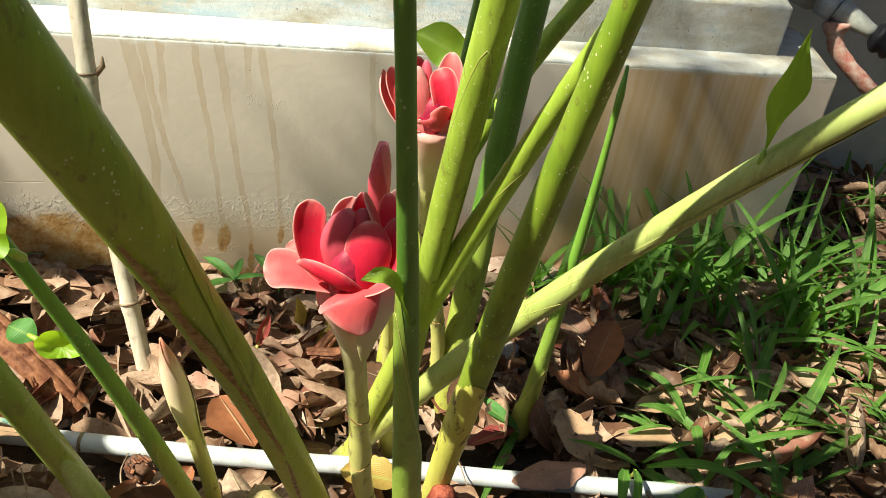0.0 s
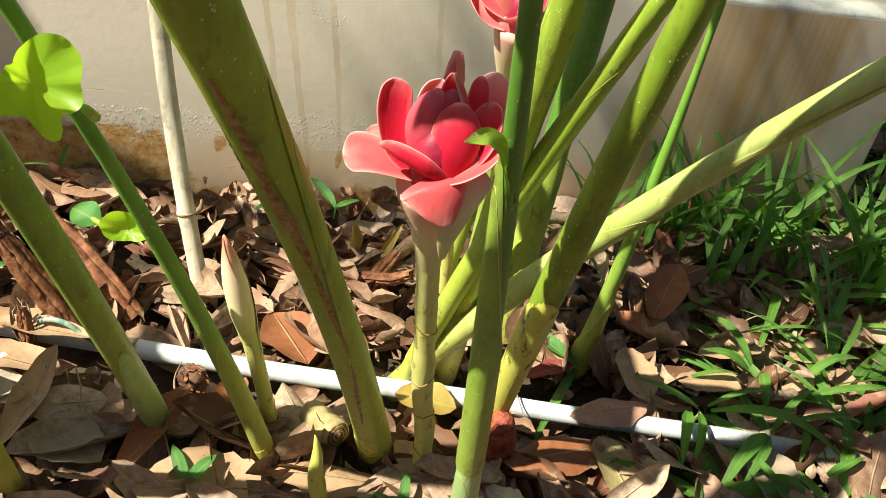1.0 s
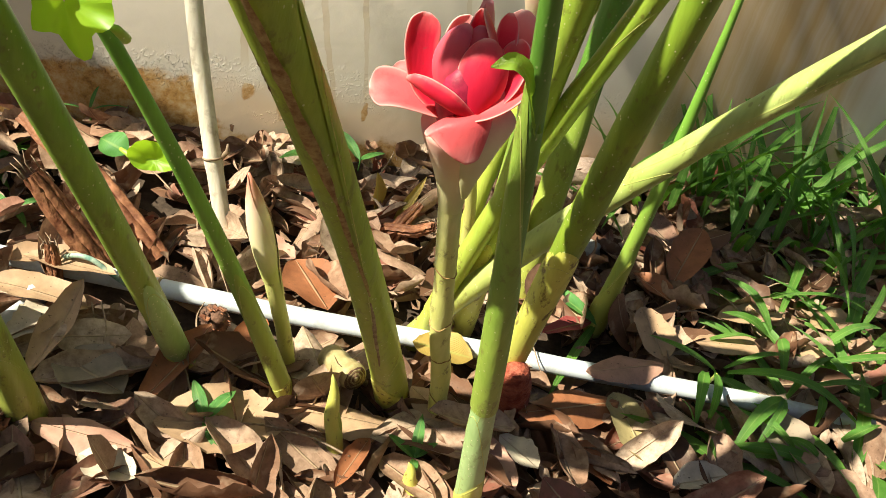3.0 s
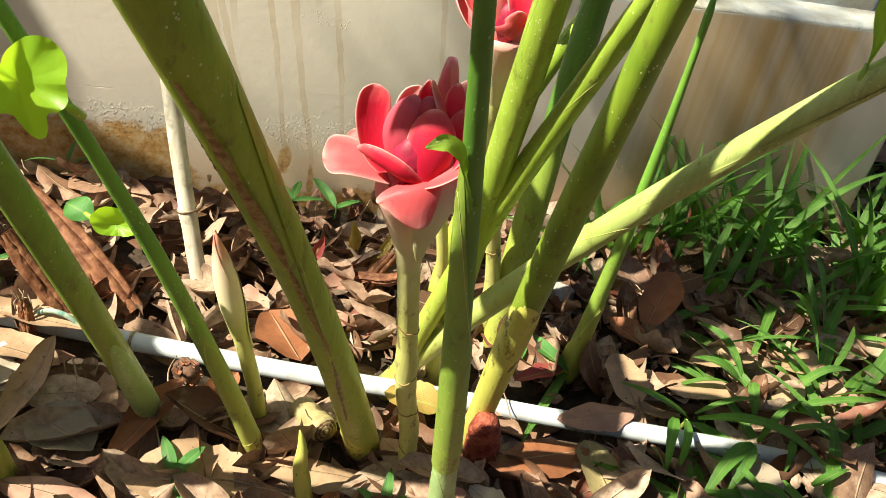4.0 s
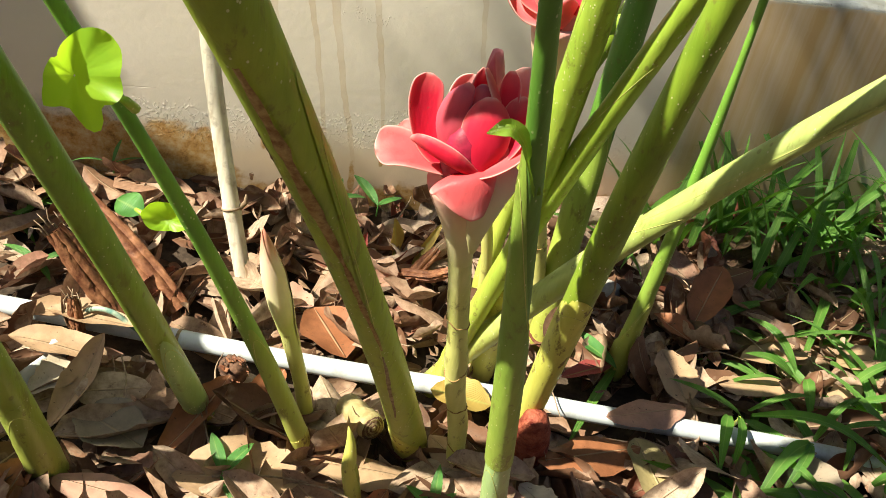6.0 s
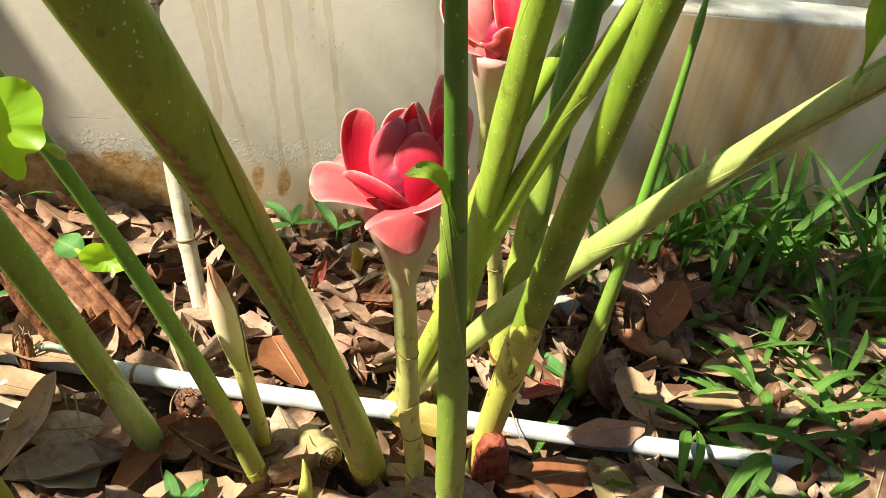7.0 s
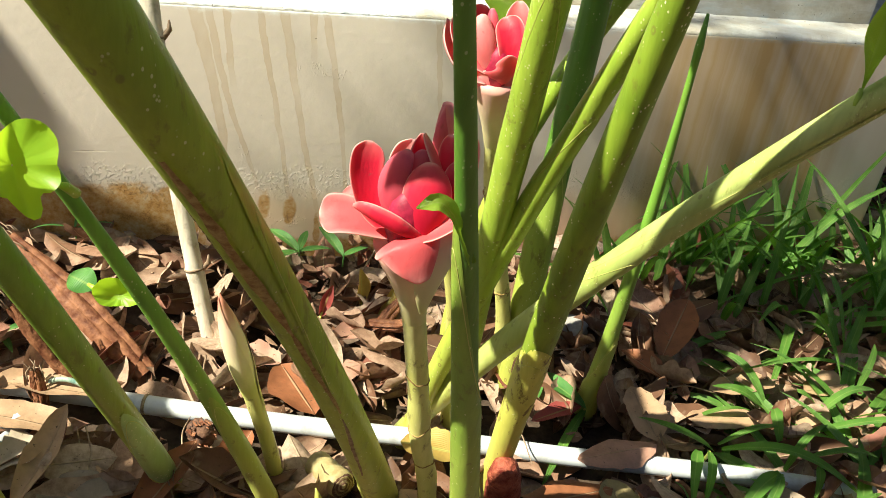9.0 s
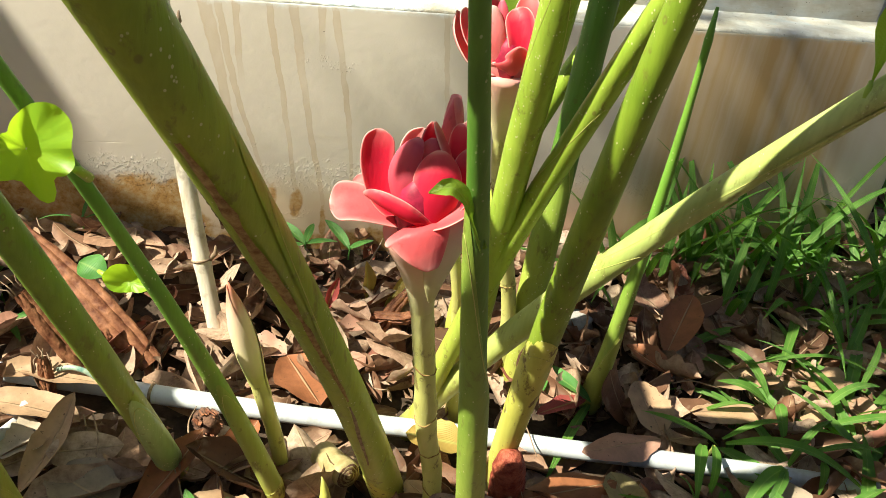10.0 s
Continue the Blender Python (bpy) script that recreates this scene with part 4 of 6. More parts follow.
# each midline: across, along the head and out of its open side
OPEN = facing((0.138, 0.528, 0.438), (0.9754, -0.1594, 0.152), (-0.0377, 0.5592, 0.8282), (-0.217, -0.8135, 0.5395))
BIG = [
    ("outer_bract", M_PETAL_P, [(-10, 0, 2), (-30, 9, 3), (-48, 14, 4), (-63, 14, 5)], (0.15, 0.5, 0.85), 36, 0.35, {"peak": 0.68, "tipround": 3.2, "ripple": 0.06}),
    ("outer_bract", M_PETAL_L, [(-8, 8, -14), (-22, 22, -14), (-36, 30, -13), (-48, 31, -11)], (0.2, 0.3, 0.9), 17, 0.4, {}),
    ("outer_bract", M_PETAL_P, [(-2, -3, 15), (1, -9, 26), (5, -22, 24), (9, -36, 16)], (0.0, 0.4, 0.9), 54, -0.40, {"peak": 0.12, "tipround": 1.35, "foot": 0.8, "ripple": 0.05}),
    ("outer_bract", M_CREAM, [(6, -60, -26), (11, -44, -8), (19, -25, 7), (27, -9, 16), (31, 3, 17)], (-0.45, 0.15, -0.85), 38, 0.6, {"peak": 0.75, "foot": 0.12, "tipround": 3.0}),
    ("outer_bract", M_PETAL, [(8, -8, 16), (-8, -1, 27), (-24, 9, 28), (-37, 19, 25)], (0.25, 0.9, -0.15), 27, 1.35, {"peak": 0.45, "tipround": 3.0, "ripple": 0.05}),
    ("outer_bract", M_PETAL_P, [(4, -7, 17), (20, -3, 23), (36, 7, 22), (48, 24, 17)], (-0.35, 0.62, 0.7), 20, 0.5, {"peak": 0.6}),
    ("upright_bract", M_PETAL, [(-10, 0, 0), (-25, 18, 5), (-28, 40, 13), (-26, 54, 18), (-24, 64, 21)], (0.3, -0.35, 0.9), 26, 0.4, {"peak": 0.62, "tipround": 2.8}),
    ("upright_bract", M_PETAL_L, [(0, 8, -4), (0, 38, 2), (4, 54, 6), (8, 65, 8)], (0.1, -0.3, 0.95), 34, 0.6, {"peak": 0.5, "tipround": 2.0}),
    ("upright_bract", M_PETAL_L, [(12, 2, -2), (33, 22, 2), (40, 48, 7), (43, 70, 9)], (-0.2, -0.3, 0.9), 27, 0.4, {"peak": 0.7, "tipround": 3.2}),
    ("upright_bract", M_PETAL, [(12, 8, 6), (27, 30, 12), (31, 50, 15), (33, 66, 16)], (-0.2, -0.3, 0.9), 17, 0.5, {"peak": 0.6}),
    ("upright_bract", M_PETAL, [(12, -2, 10), (29, 14, 17), (37, 32, 19), (39, 48, 18)], (-0.45, 0.1, 0.85), 26, 0.5, {"peak": 0.6}),
    ("inner_bract", M_PETAL, [(6, 18, 10), (8, 40, 17), (12, 56, 20), (14, 67, 21)], (0.1, -0.4, 0.9), 20, 0.7, {"peak": 0.45, "tipround": 1.4}),
    ("inner_bract", M_PETAL_P, [(26, 18, 12), (25, 40, 18), (20, 57, 21), (15, 67, 22)], (-0.9, 0.1, -0.2), 20, 0.5, {"peak": 0.5, "tipround": 1.7}),
    ("inner_bract", M_PETAL_M, [(8, 20, 22), (11, 36, 26), (13, 48, 26), (14, 55, 25)], (0.0, 0.4, -0.9), 25, 0.8, {"peak": 0.45, "tipround": 1.5}),
    ("inner_bract", M_PETAL_M, [(-9, 5, 14), (-12, 25, 25), (-6, 41, 30), (5, 54, 31)], (0.4, 0.3, -0.85), 27, 0.75, {"peak": 0.45, "tipround": 1.6, "foot": 0.55}),
    ("inner_bract", M_PETAL_M, [(0, 0, 12), (0, 20, 22), (2, 36, 25), (4, 47, 24)], (0.0, 0.4, -0.9), 32, 0.8, {"foot": 0.6}),
    ("inner_bract", M_PETAL, [(8, -6, 18), (13, 10, 29), (16, 28, 34), (18, 45, 33)], (-0.05, 0.4, -0.9), 40, 0.7, {"peak": 0.52, "tipround": 2.0, "foot": 0.5}),
]
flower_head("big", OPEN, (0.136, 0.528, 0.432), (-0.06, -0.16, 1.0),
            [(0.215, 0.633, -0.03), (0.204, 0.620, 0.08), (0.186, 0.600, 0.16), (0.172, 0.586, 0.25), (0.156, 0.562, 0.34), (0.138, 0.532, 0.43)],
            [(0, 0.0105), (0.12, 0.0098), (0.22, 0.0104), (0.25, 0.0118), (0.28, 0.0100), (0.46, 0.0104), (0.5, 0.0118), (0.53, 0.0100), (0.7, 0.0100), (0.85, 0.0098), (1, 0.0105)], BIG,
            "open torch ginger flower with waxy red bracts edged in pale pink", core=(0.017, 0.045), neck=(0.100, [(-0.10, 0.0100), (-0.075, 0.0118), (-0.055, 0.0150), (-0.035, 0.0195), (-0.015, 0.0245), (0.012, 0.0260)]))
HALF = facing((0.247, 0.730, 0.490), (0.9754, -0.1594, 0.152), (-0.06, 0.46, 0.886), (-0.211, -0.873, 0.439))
SMALL = [
    ("outer_bract", M_PETAL_L, [(-10, -8, 2), (-34, 4, 5), (-46, 28, 5), (-43, 50, 2)], (0.85, -0.1, 0.5), 26, 0.7, {"tipround": 1.8}),
    ("outer_bract", M_PETAL_P, [(-8, 0, 6), (-28, 18, 4), (-35, 38, 2), (-34, 52, 0)], (0.6, -0.2, 0.8), 26, 0.6, {}),
    ("outer_bract", M_PETAL_P, [(3, -12, 5), (2, -6, 14), (0, 0, 19), (-2, 5, 18)], (0.0, 0.9, -0.4), 42, 0.8, {"peak": 0.6, "tipround": 3.0}),
    ("outer_bract", M_PETAL_L, [(-4, -22, -5), (-8, -11, 4), (-12, 1, 9)], (0.2, 0.3, -0.9), 28, 0.8, {"peak": 0.7, "foot": 0.3}),
    ("outer_bract", M_PETAL_L, [(7, -20, -5), (12, -9, 4), (18, 4, 8)], (-0.3, 0.3, -0.9), 28, 0.8, {"peak": 0.7, "foot": 0.3}),
    ("upright_bract", M_PETAL, [(-4, 5, -8), (-12, 30, -8), (-13, 50, -8), (-9, 63, -8)], (0.1, -0.2, 0.95), 32, 0.5, {"tipround": 1.6}),
    ("upright_bract", M_PETAL_P, [(8, 5, -6), (18, 30, -6), (22, 48, -4), (24, 64, -4)], (-0.2, -0.2, 0.95), 28, 0.6, {"tipround": 1.6}),
    ("inner_bract", M_PETAL_M, [(-4, 18, 8), (-4, 40, 14), (-3, 55, 14)], (0.3, 0.3, -0.9), 14, 0.9, {"tipround": 1.4}),
    ("inner_bract", M_PETAL_L, [(-6, 2, 10), (-12, 18, 18), (-14, 34, 21), (-11, 49, 20)], (0.1, 0.3, -0.95), 28, 0.8, {"foot": 0.6}),
    ("inner_bract", M_PETAL, [(10, 0, 12), (13, 16, 16), (12, 34, 16), (9, 47, 13)], (-0.1, -0.15, 0.95), 30, 0.6, {"foot": 0.6}),
]
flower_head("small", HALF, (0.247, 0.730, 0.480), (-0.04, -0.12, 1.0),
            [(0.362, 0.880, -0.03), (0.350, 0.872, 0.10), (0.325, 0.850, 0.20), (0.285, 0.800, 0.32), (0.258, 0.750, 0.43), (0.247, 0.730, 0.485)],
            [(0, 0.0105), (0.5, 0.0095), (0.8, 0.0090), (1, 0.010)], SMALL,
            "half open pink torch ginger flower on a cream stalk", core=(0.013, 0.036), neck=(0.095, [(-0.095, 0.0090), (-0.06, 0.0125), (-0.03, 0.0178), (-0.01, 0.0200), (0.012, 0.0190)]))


def bud(root_label, stalk_pts, stalk_r, stalk_mat, tip_mat, k, scale_mats=None, teeth=0):
    root = thing("ginger_bud", stalk_pts[0], root_label, "flower bud", "torch ginger buds")
    pts = spline(stalk_pts, 26)
    rad = [lerp_table(stalk_r, i / 26) for i in range(27)]
    under(part("stalk", tube(pts[:k + 1], rad[:k + 1], 14, rough=0.02, seed=5), stalk_mat), root)
    under(part("bud", tube(pts[k:], rad[k:], 14), tip_mat), root)
    # overlapping scales that wrap the bud
    fr = frames(pts)
    for n, (th0, a, b) in enumerate(((0.3, k - 3, 25), (3.3, k - 1, 26))):
        rows = []
        for j in range(11):
            s = j / 10
            u = a + (b - a) * s
            i = min(int(u), 25)
            p = pts[i].lerp(pts[min(i + 1, 26)], u - i)
            r = (rad[i] + (rad[min(i + 1, 26)] - rad[i]) * (u - i)) * 1.05 + 0.0006
            half = 1.5 * (1 - s ** 2.2) + 0.05
            rows.append([p + (fr[i][2] * math.cos(th0 + q * half) + fr[i][3] * math.sin(th0 + q * half)) * r for q in [-1 + 2 * c / 8 for c in range(9)]])
        ob = part("scale", sheet(rows), scale_mats[n] if scale_mats else tip_mat)
        under(ob, root)
    for n in range(teeth):
        a = 6.28 * n / teeth
        q = pts[25] + Vector((math.cos(a), math.sin(a), 0)) * 0.0045
        under(part("bract_tip", tube([q, q + Vector((math.cos(a) * 0.002, math.sin(a) * 0.002, 0.007 + 0.003 * (n % 2)))], [0.0022, 0.0004], 6), M_PETAL_M), root)
    return root


k = Mat("bud_cream", 0.45, 0.4)
cz = k.node("ShaderNodeSeparateXYZ")
k.link(k.coords(), cz.inputs[0])
nz = k.math("ADD", cz.outputs[2], k.math("MULTIPLY", k.math("SUBTRACT", k.noise(k.coords((80, 80, 20)), 1.0, 4), 0.5), 0.05))
k.colour(k.ramp(nz, (0.16, (0.62, 0.60, 0.20)), (0.205, (0.86, 0.73, 0.46)), (0.25, (0.88, 0.64, 0.47)), (0.275, (0.72, 0.26, 0.17))))
M_BUD = k.m
bud("closed cream ginger bud with a reddish tip", [(0.053, 0.713, -0.01), (0.043, 0.706, 0.06), (0.027, 0.694, 0.14), (0.012, 0.687, 0.21), (-0.003, 0.680, 0.283)],
    [(0, 0.0092), (0.3, 0.0086), (0.55, 0.0088), (0.68, 0.0120), (0.8, 0.0118), (0.92, 0.0070), (1, 0.0012)], M_STALK, M_BUD, 15)
bud("closed dusky pink ginger bud behind the open flower", [(0.300, 0.930, -0.01), (0.288, 0.912, 0.10), (0.262, 0.895, 0.22), (0.246, 0.884, 0.31), (0.240, 0.874, 0.402)],
    [(0, 0.008), (0.5, 0.0078), (0.74, 0.0095), (0.84, 0.0135), (0.93, 0.0118), (0.97, 0.009), (1, 0.006)], M_STALK, M_PETAL_M, 18, (M_PETAL_L, M_PETAL_M), 5)


# ---- pipe and small things on the ground ----
def pipe():
    pts = spline([(-0.75, 0.99, 0.012), (-0.42, 0.918, 0.013), (-0.28, 0.884, 0.014), (0.058, 0.791, 0.014), (0.277, 0.741, 0.013), (0.40, 0.709, 0.012), (0.554, 0.672, 0.013), (0.72, 0.628, 0.012), (0.95, 0.56, 0.004)], 60)
    root = thing("water_pipe", pts[0], "white plastic water pipe lying in the dry leaves", "pipe")
    under(part("pipe", tube(pts, [0.0118] * len(pts), 20), M_PVC), root)
    i = min(range(len(pts)), key=lambda j: (pts[j] - Vector((-0.112, 0.838, 0.014))).length)
    t = (pts[i + 1] - pts[i]).normalized()
    under(part("joint_ring", tube([pts[i] - t * 0.002, pts[i] + t * 0.002], [0.0125] * 2, 20), M_CUT, label="dirty joint line"), root)
    return root


pipe()


def elbow():
    root = thing("pipe_elbow", (-0.25, 0.81, 0.01), "white plastic pipe elbow half buried in leaves", "pipe fitting")
    pts = spline([(-0.240, 0.835, 0.004), (-0.236, 0.815, 0.022), (-0.238, 0.795, 0.030), (-0.252, 0.768, 0.024), (-0.272, 0.742, 0.004)], 16)
    under(part("elbow", tube(pts, [0.0135 + 0.0025 * math.sin(i * 0.4) for i in range(17)], 16), M_PVC), root)
    under(part("collar", tube([pts[4], pts[5]], [0.0172] * 2, 16), M_PVC), root)


elbow()


def hose():
    root = thing("garden_hose", (-0.20, 0.86, 0.02), "thin green hose looping out beside the pipe", "hose")
    pts = spline([(-0.245, 0.880, 0.010), (-0.227, 0.866, 0.024), (-0.202, 0.852, 0.045), (-0.180, 0.844, 0.046), (-0.161, 0.839, 0.032), (-0.141, 0.836, 0.015)], 24)
    under(part("hose", tube(pts, [0.0032] * 25, 10), M_WIRE), root)


hose()


def stump(name, at, d, r, length, skin, label, cat):
    root = thing(name, at, label, cat)
    d = Vector(d).normalized()
    p = Vector(at)
    n = 8
    pts = [p - d * length * (1 - i / n) for i in range(n + 1)]
    under(part("stem", tube(pts, [r * (1 + 0.05 * math.sin(3 * i)) for i in range(n + 1)], 18, rough=0.03, seed=7), skin), root)
    for q, rr in enumerate((0.88, 0.74, 0.60, 0.46, 0.32, 0.18)):
        a = p + d * (0.0002 + 0.0003 * q)
        under(part("growth_ring", tube([a, a + d * 0.0003], [r * rr, r * rr * 0.96], 18, rough=0.10, seed=q), M_CUT if q % 2 else M_BROWN), root)
    return root


stump("cut_stump", (0.122, 0.664, 0.036), (0.45, -0.85, 0.22), 0.0155, 0.055, M_STUMP, "cut off pale ginger stump showing ringed brown end", "stump")
def rotten(at, d, label):
    """A decayed stub: a rough dark core in a coat of loose fibres."""
    root = thing("rotten_stump", at, label, "stump")
    rnd = random.Random(61)
    p, d = Vector(at), Vector(d).normalized()
    x = d.orthogonal().normalized()
    y = d.cross(x)
    under(part("core", tube([p - d * 0.040 + d * 0.005 * i for i in range(9)], [0.013 + 0.002 * rnd.uniform(-1, 1) for _ in range(9)], 14, rough=0.16, seed=8), M_BROWN), root)
    for n in range(30):
        a = rnd.uniform(0, 6.28)
        q = p + (x * math.cos(a) + y * math.sin(a)) * rnd.uniform(0.010, 0.0155)
        line = [q - d * rnd.uniform(0.02, 0.04), q - d * 0.008 + x * rnd.uniform(-0.002, 0.002), q + d * rnd.uniform(-0.004, 0.007) + y * rnd.uniform(-0.003, 0.003)]
        under(part("fibre", tube(line, [0.0018, 0.0016, 0.0006], 6), M_BARK if n % 3 else M_BROWN), root)


rotten((-0.028, 0.765, 0.024), (0.25, -0.6, 0.35), "dark rotten stump with frayed rings beside the pipe")


def red_shoot():
    root = thing("red_shoot", (0.300, 0.648, 0), "dull red rounded ginger shoot breaking through leaves", "shoot")
    pts = spline([(0.303, 0.652, -0.03), (0.302, 0.648, 0.005), (0.300, 0.643, 0.035), (0.297, 0.640, 0.060), (0.295, 0.638, 0.080), (0.295, 0.638, 0.088)], 20)
    under(part("bulb", tube(pts, [lerp_table([(0, 0.017), (0.35, 0.0205), (0.6, 0.0185), (0.8, 0.0135), (0.92, 0.008), (1, 0.001)], i / 20) for i in range(21)], 20, rough=0.05, seed=2), M_REDBULB), root)
    for side, up in (((0.016, -0.004), 0.050), ((-0.012, -0.012), 0.062)):
        rows = put(leaf_rows(up, 0.030, 8, 6, curl=1.1, seed=4), aim((0.301 + side[0], 0.645 + side[1], -0.004), (-side[0] * 4, -side[1] * 4, 1.0), (-side[0], -side[1], 0)))
        under(part("scale", sheet(rows), M_REDBULB), root)
    rows = put(leaf_rows(0.055, 0.03, 8, 6, curl=1.2, seed=2), aim((0.289, 0.634, 0.0), (0.1, 0.15, 1.0), (0.3, 1.0, 0)))
    under(part("scale", sheet(rows), M_REDBULB), root)


red_shoot()


def sprout(at, top, r, label):
    root = thing("ginger_sprout", at, label, "sprout", "ginger sprouts")
    a, b = Vector(at), Vector(top)
    n = 12
    pts = [a.lerp(b, i / n) + Vector((0.0015 * math.sin(i * 0.8), 0, 0)) for i in range(n + 1)]
    under(part("shoot", tube(pts, [r * (1.02 - 0.25 * (i / n) - 0.75 * (i / n) ** 4) + 0.0005 for i in range(n + 1)], 12), M_SHEATH), root)
    rows = put(leaf_rows((b - a).length * 0.75, r * 2.6, 8, 6, curl=1.5), aim(a + Vector((0, -r * 0.6, 0)), b - a, (0.3, 1.0, 0)))
    under(part("scale", sheet(rows), M_SHEATH_G), root)


sprout((0.098, 0.590, -0.004), (0.086, 0.594, 0.112), 0.0088, "small yellow green ginger sprout in the dry leaves")
sprout((0.178, 0.540, -0.01), (0.168, 0.548, 0.035), 0.008, "stubby pale ginger sprout beside a stem")


def seedling(at, leaves, label, mat=None, name="seedling"):
    root = thing(name, at, label, "seedling", "weed seedlings")
    p = Vector(at)
    under(part("stalk", tube([p - Vector((0, 0, 0.01)), p + Vector((0.001, 0, 0.008)), p + Vector((0.0, 0.001, 0.016))], [0.0014, 0.0012, 0.001], 8), M_WEED), root)
    for n, (az, rise, length, width, droop) in enumerate(leaves):
        d = (math.cos(radians(az)), math.sin(radians(az)), rise)
        rows = put(leaf_rows(length, width, 9, 4, bend=droop, fold=0.35, wave=0.06, seed=n), aim(p + Vector((0, 0, 0.010)), d))
        under(part("leaf", sheet(rows), mat or M_WEED), root)
    return root


seedling((-0.035, 0.612, 0.018), [(110, 0.7, 0.045, 0.014, -0.4), (40, 0.6, 0.042, 0.015, -0.3), (-70, 0.05, 0.040, 0.013, -0.2)], "tiny three leaved green seedling on a dry leaf")
seedling((0.178, 0.566, 0.010), [(150, 0.8, 0.038, 0.012, -0.3), (75, 1.2, 0.046, 0.012, -0.3), (20, 0.7, 0.030, 0.010, -0.3), (-100, 0.3, 0.024, 0.009, -0.3)], "bright green seedling tuft between dry leaves")
seedling((0.095, 1.165, 0.02), [(130, 0.5, 0.075, 0.022, -0.6), (200, 0.1, 0.060, 0.018, -0.3), (10, 0.2, 0.055, 0.015, -0.4), (70, 0.6, 0.05, 0.014, -0.5)], "small green weed at the foot of the wall")
seedling((0.165, 1.150, 0.02), [(120, 0.6, 0.075, 0.020, -0.5), (30, 0.2, 0.05, 0.014, -0.3)], "small green weed at the foot of the wall")
seedling((-0.24, 1.185, 0.050), [(80, 1.2, 0.05, 0.006, -0.8), (170, 0.4, 0.07, 0.005, -0.9), (20, 0.5, 0.06, 0.005, -0.9)], "wispy weed growing against the rusty wall foot")
seedling((0.40, 0.86, 0.01), [(-60, 0.3, 0.10, 0.028, -0.4), (-100, 0.5, 0.07, 0.022, -0.5)], "broad low green weed leaf under the stems")
seedling((-0.30, 0.98, 0.01), [(20, 0.4, 0.06, 0.012, -0.5), (150, 0.4, 0.06, 0.012, -0.5), (-60, 0.3, 0.05, 0.01, -0.5)], "low green weed among dry leaves")


# leaves of the slender shoot and the furled tips
def small_leaf(at, d, up, length, width, mat, label, thing_name="leaf_sprig", **kw):
    root = thing(thing_name, at, label, "leaf")
    rows = put(leaf_rows(length, width, kw.pop("nv", 14), kw.pop("nu", 10), **kw), aim(at, d, up))
    under(part("blade", sheet(rows), mat), root)
    p = Vector(at)
    dd = Vector(d).normalized()
    if length < 0.02:
        return root
    under(part("petiole", tube([p - dd * 0.010, p, p + dd * 0.008], [0.0035, 0.0028, 0.0015], 8), M_STEM), root)
    return root


def lobed_leaf(at, normal, table, size, cup, ripple, foot, label, fold=0.0):
    """A rounded leaf with a lobed outline: (degrees, reach) round its middle, cupped, with a rippled rim. foot: the angle of its stalk."""
    root = thing("leaf_sprig", at, label, "leaf")
    z = Vector(normal).normalized()
    x = (Vector((1, 0, 0)) - z * z.x).normalized()
    y = z.cross(x)
    reach = lerp_table(table, foot)
    c = Vector(at) - (x * math.cos(radians(foot)) + y * math.sin(radians(foot))) * reach * size
    n, m = 56, 9
    rows = []
    for j in range(m + 1):
        s = 0.02 + 0.98 * j / m
        row = []
        for i in range(n + 1):
            a = 360 * i / n
            r = lerp_table(table, a % 360) * size * s
            h = cup * size * s * s * (0.7 + 0.5 * math.cos(radians(a - 120))) + ripple * size * s ** 3 * (math.sin(radians(a) * 7) + 0.6 * math.sin(radians(a) * 11 + 1))
            h += fold * abs(r * math.cos(radians(a)) + 0.25 * r * math.sin(radians(a)))
            row.append(c + x * r * math.cos(radians(a)) + y * r * math.sin(radians(a)) + z * h)
        rows.append(row)
    under(part("blade", sheet(rows), M_LEAF), root)
    p = Vector(at)
    under(part("petiole", tube([p + Vector((0.006, 0.012, -0.012)), p + Vector((0.002, 0.004, -0.003)), p.lerp(c, 0.12)], [0.0035, 0.003, 0.0012], 8), M_STEM), root)
    return root


CUPPED = [(0, 1.2), (5, 1.2), (34, 1.43), (55, 1.47), (83, 1.29), (101, 1.00), (122, 0.76), (138, 0.60), (146, 0.72), (165, 0.70), (188, 0.80), (206, 0.86), (225, 1.12), (232, 1.24), (250, 0.98), (265, 0.98), (275, 1.25), (287, 1.70), (298, 1.70), (311, 1.06), (323, 1.32), (339, 1.39), (360, 1.2)]
lobed_leaf((-0.085, 0.514, 0.480), (0.20, -0.78, 0.42), CUPPED, 0.0205, 0.34, 0.11, 336, "cupped bright lime leaf lit through by the sun", 0.55)
ROUND = [(0, 1.1), (30, 0.95), (60, 0.8), (90, 0.78), (120, 0.85), (150, 1.0), (180, 1.08), (215, 0.9), (250, 0.62), (290, 0.60), (320, 0.95), (335, 1.2), (345, 1.15), (360, 1.1)]
lobed_leaf((-0.058, 0.594, 0.334), (-0.20, -0.66, 0.55), ROUND, 0.0155, 0.85, 0.07, 335, "small rounded lime leaf on a slender shoot")
small_leaf((-0.100, 0.640, 0.318), (-0.6, 0.3, 0.25), (0.3, -0.6, 0.6), 0.028, 0.026, M_WEED, "small rounded dark green leaf", bend=-0.4, curl=0.5, wave=0.1, seed=11, peak=0.5)


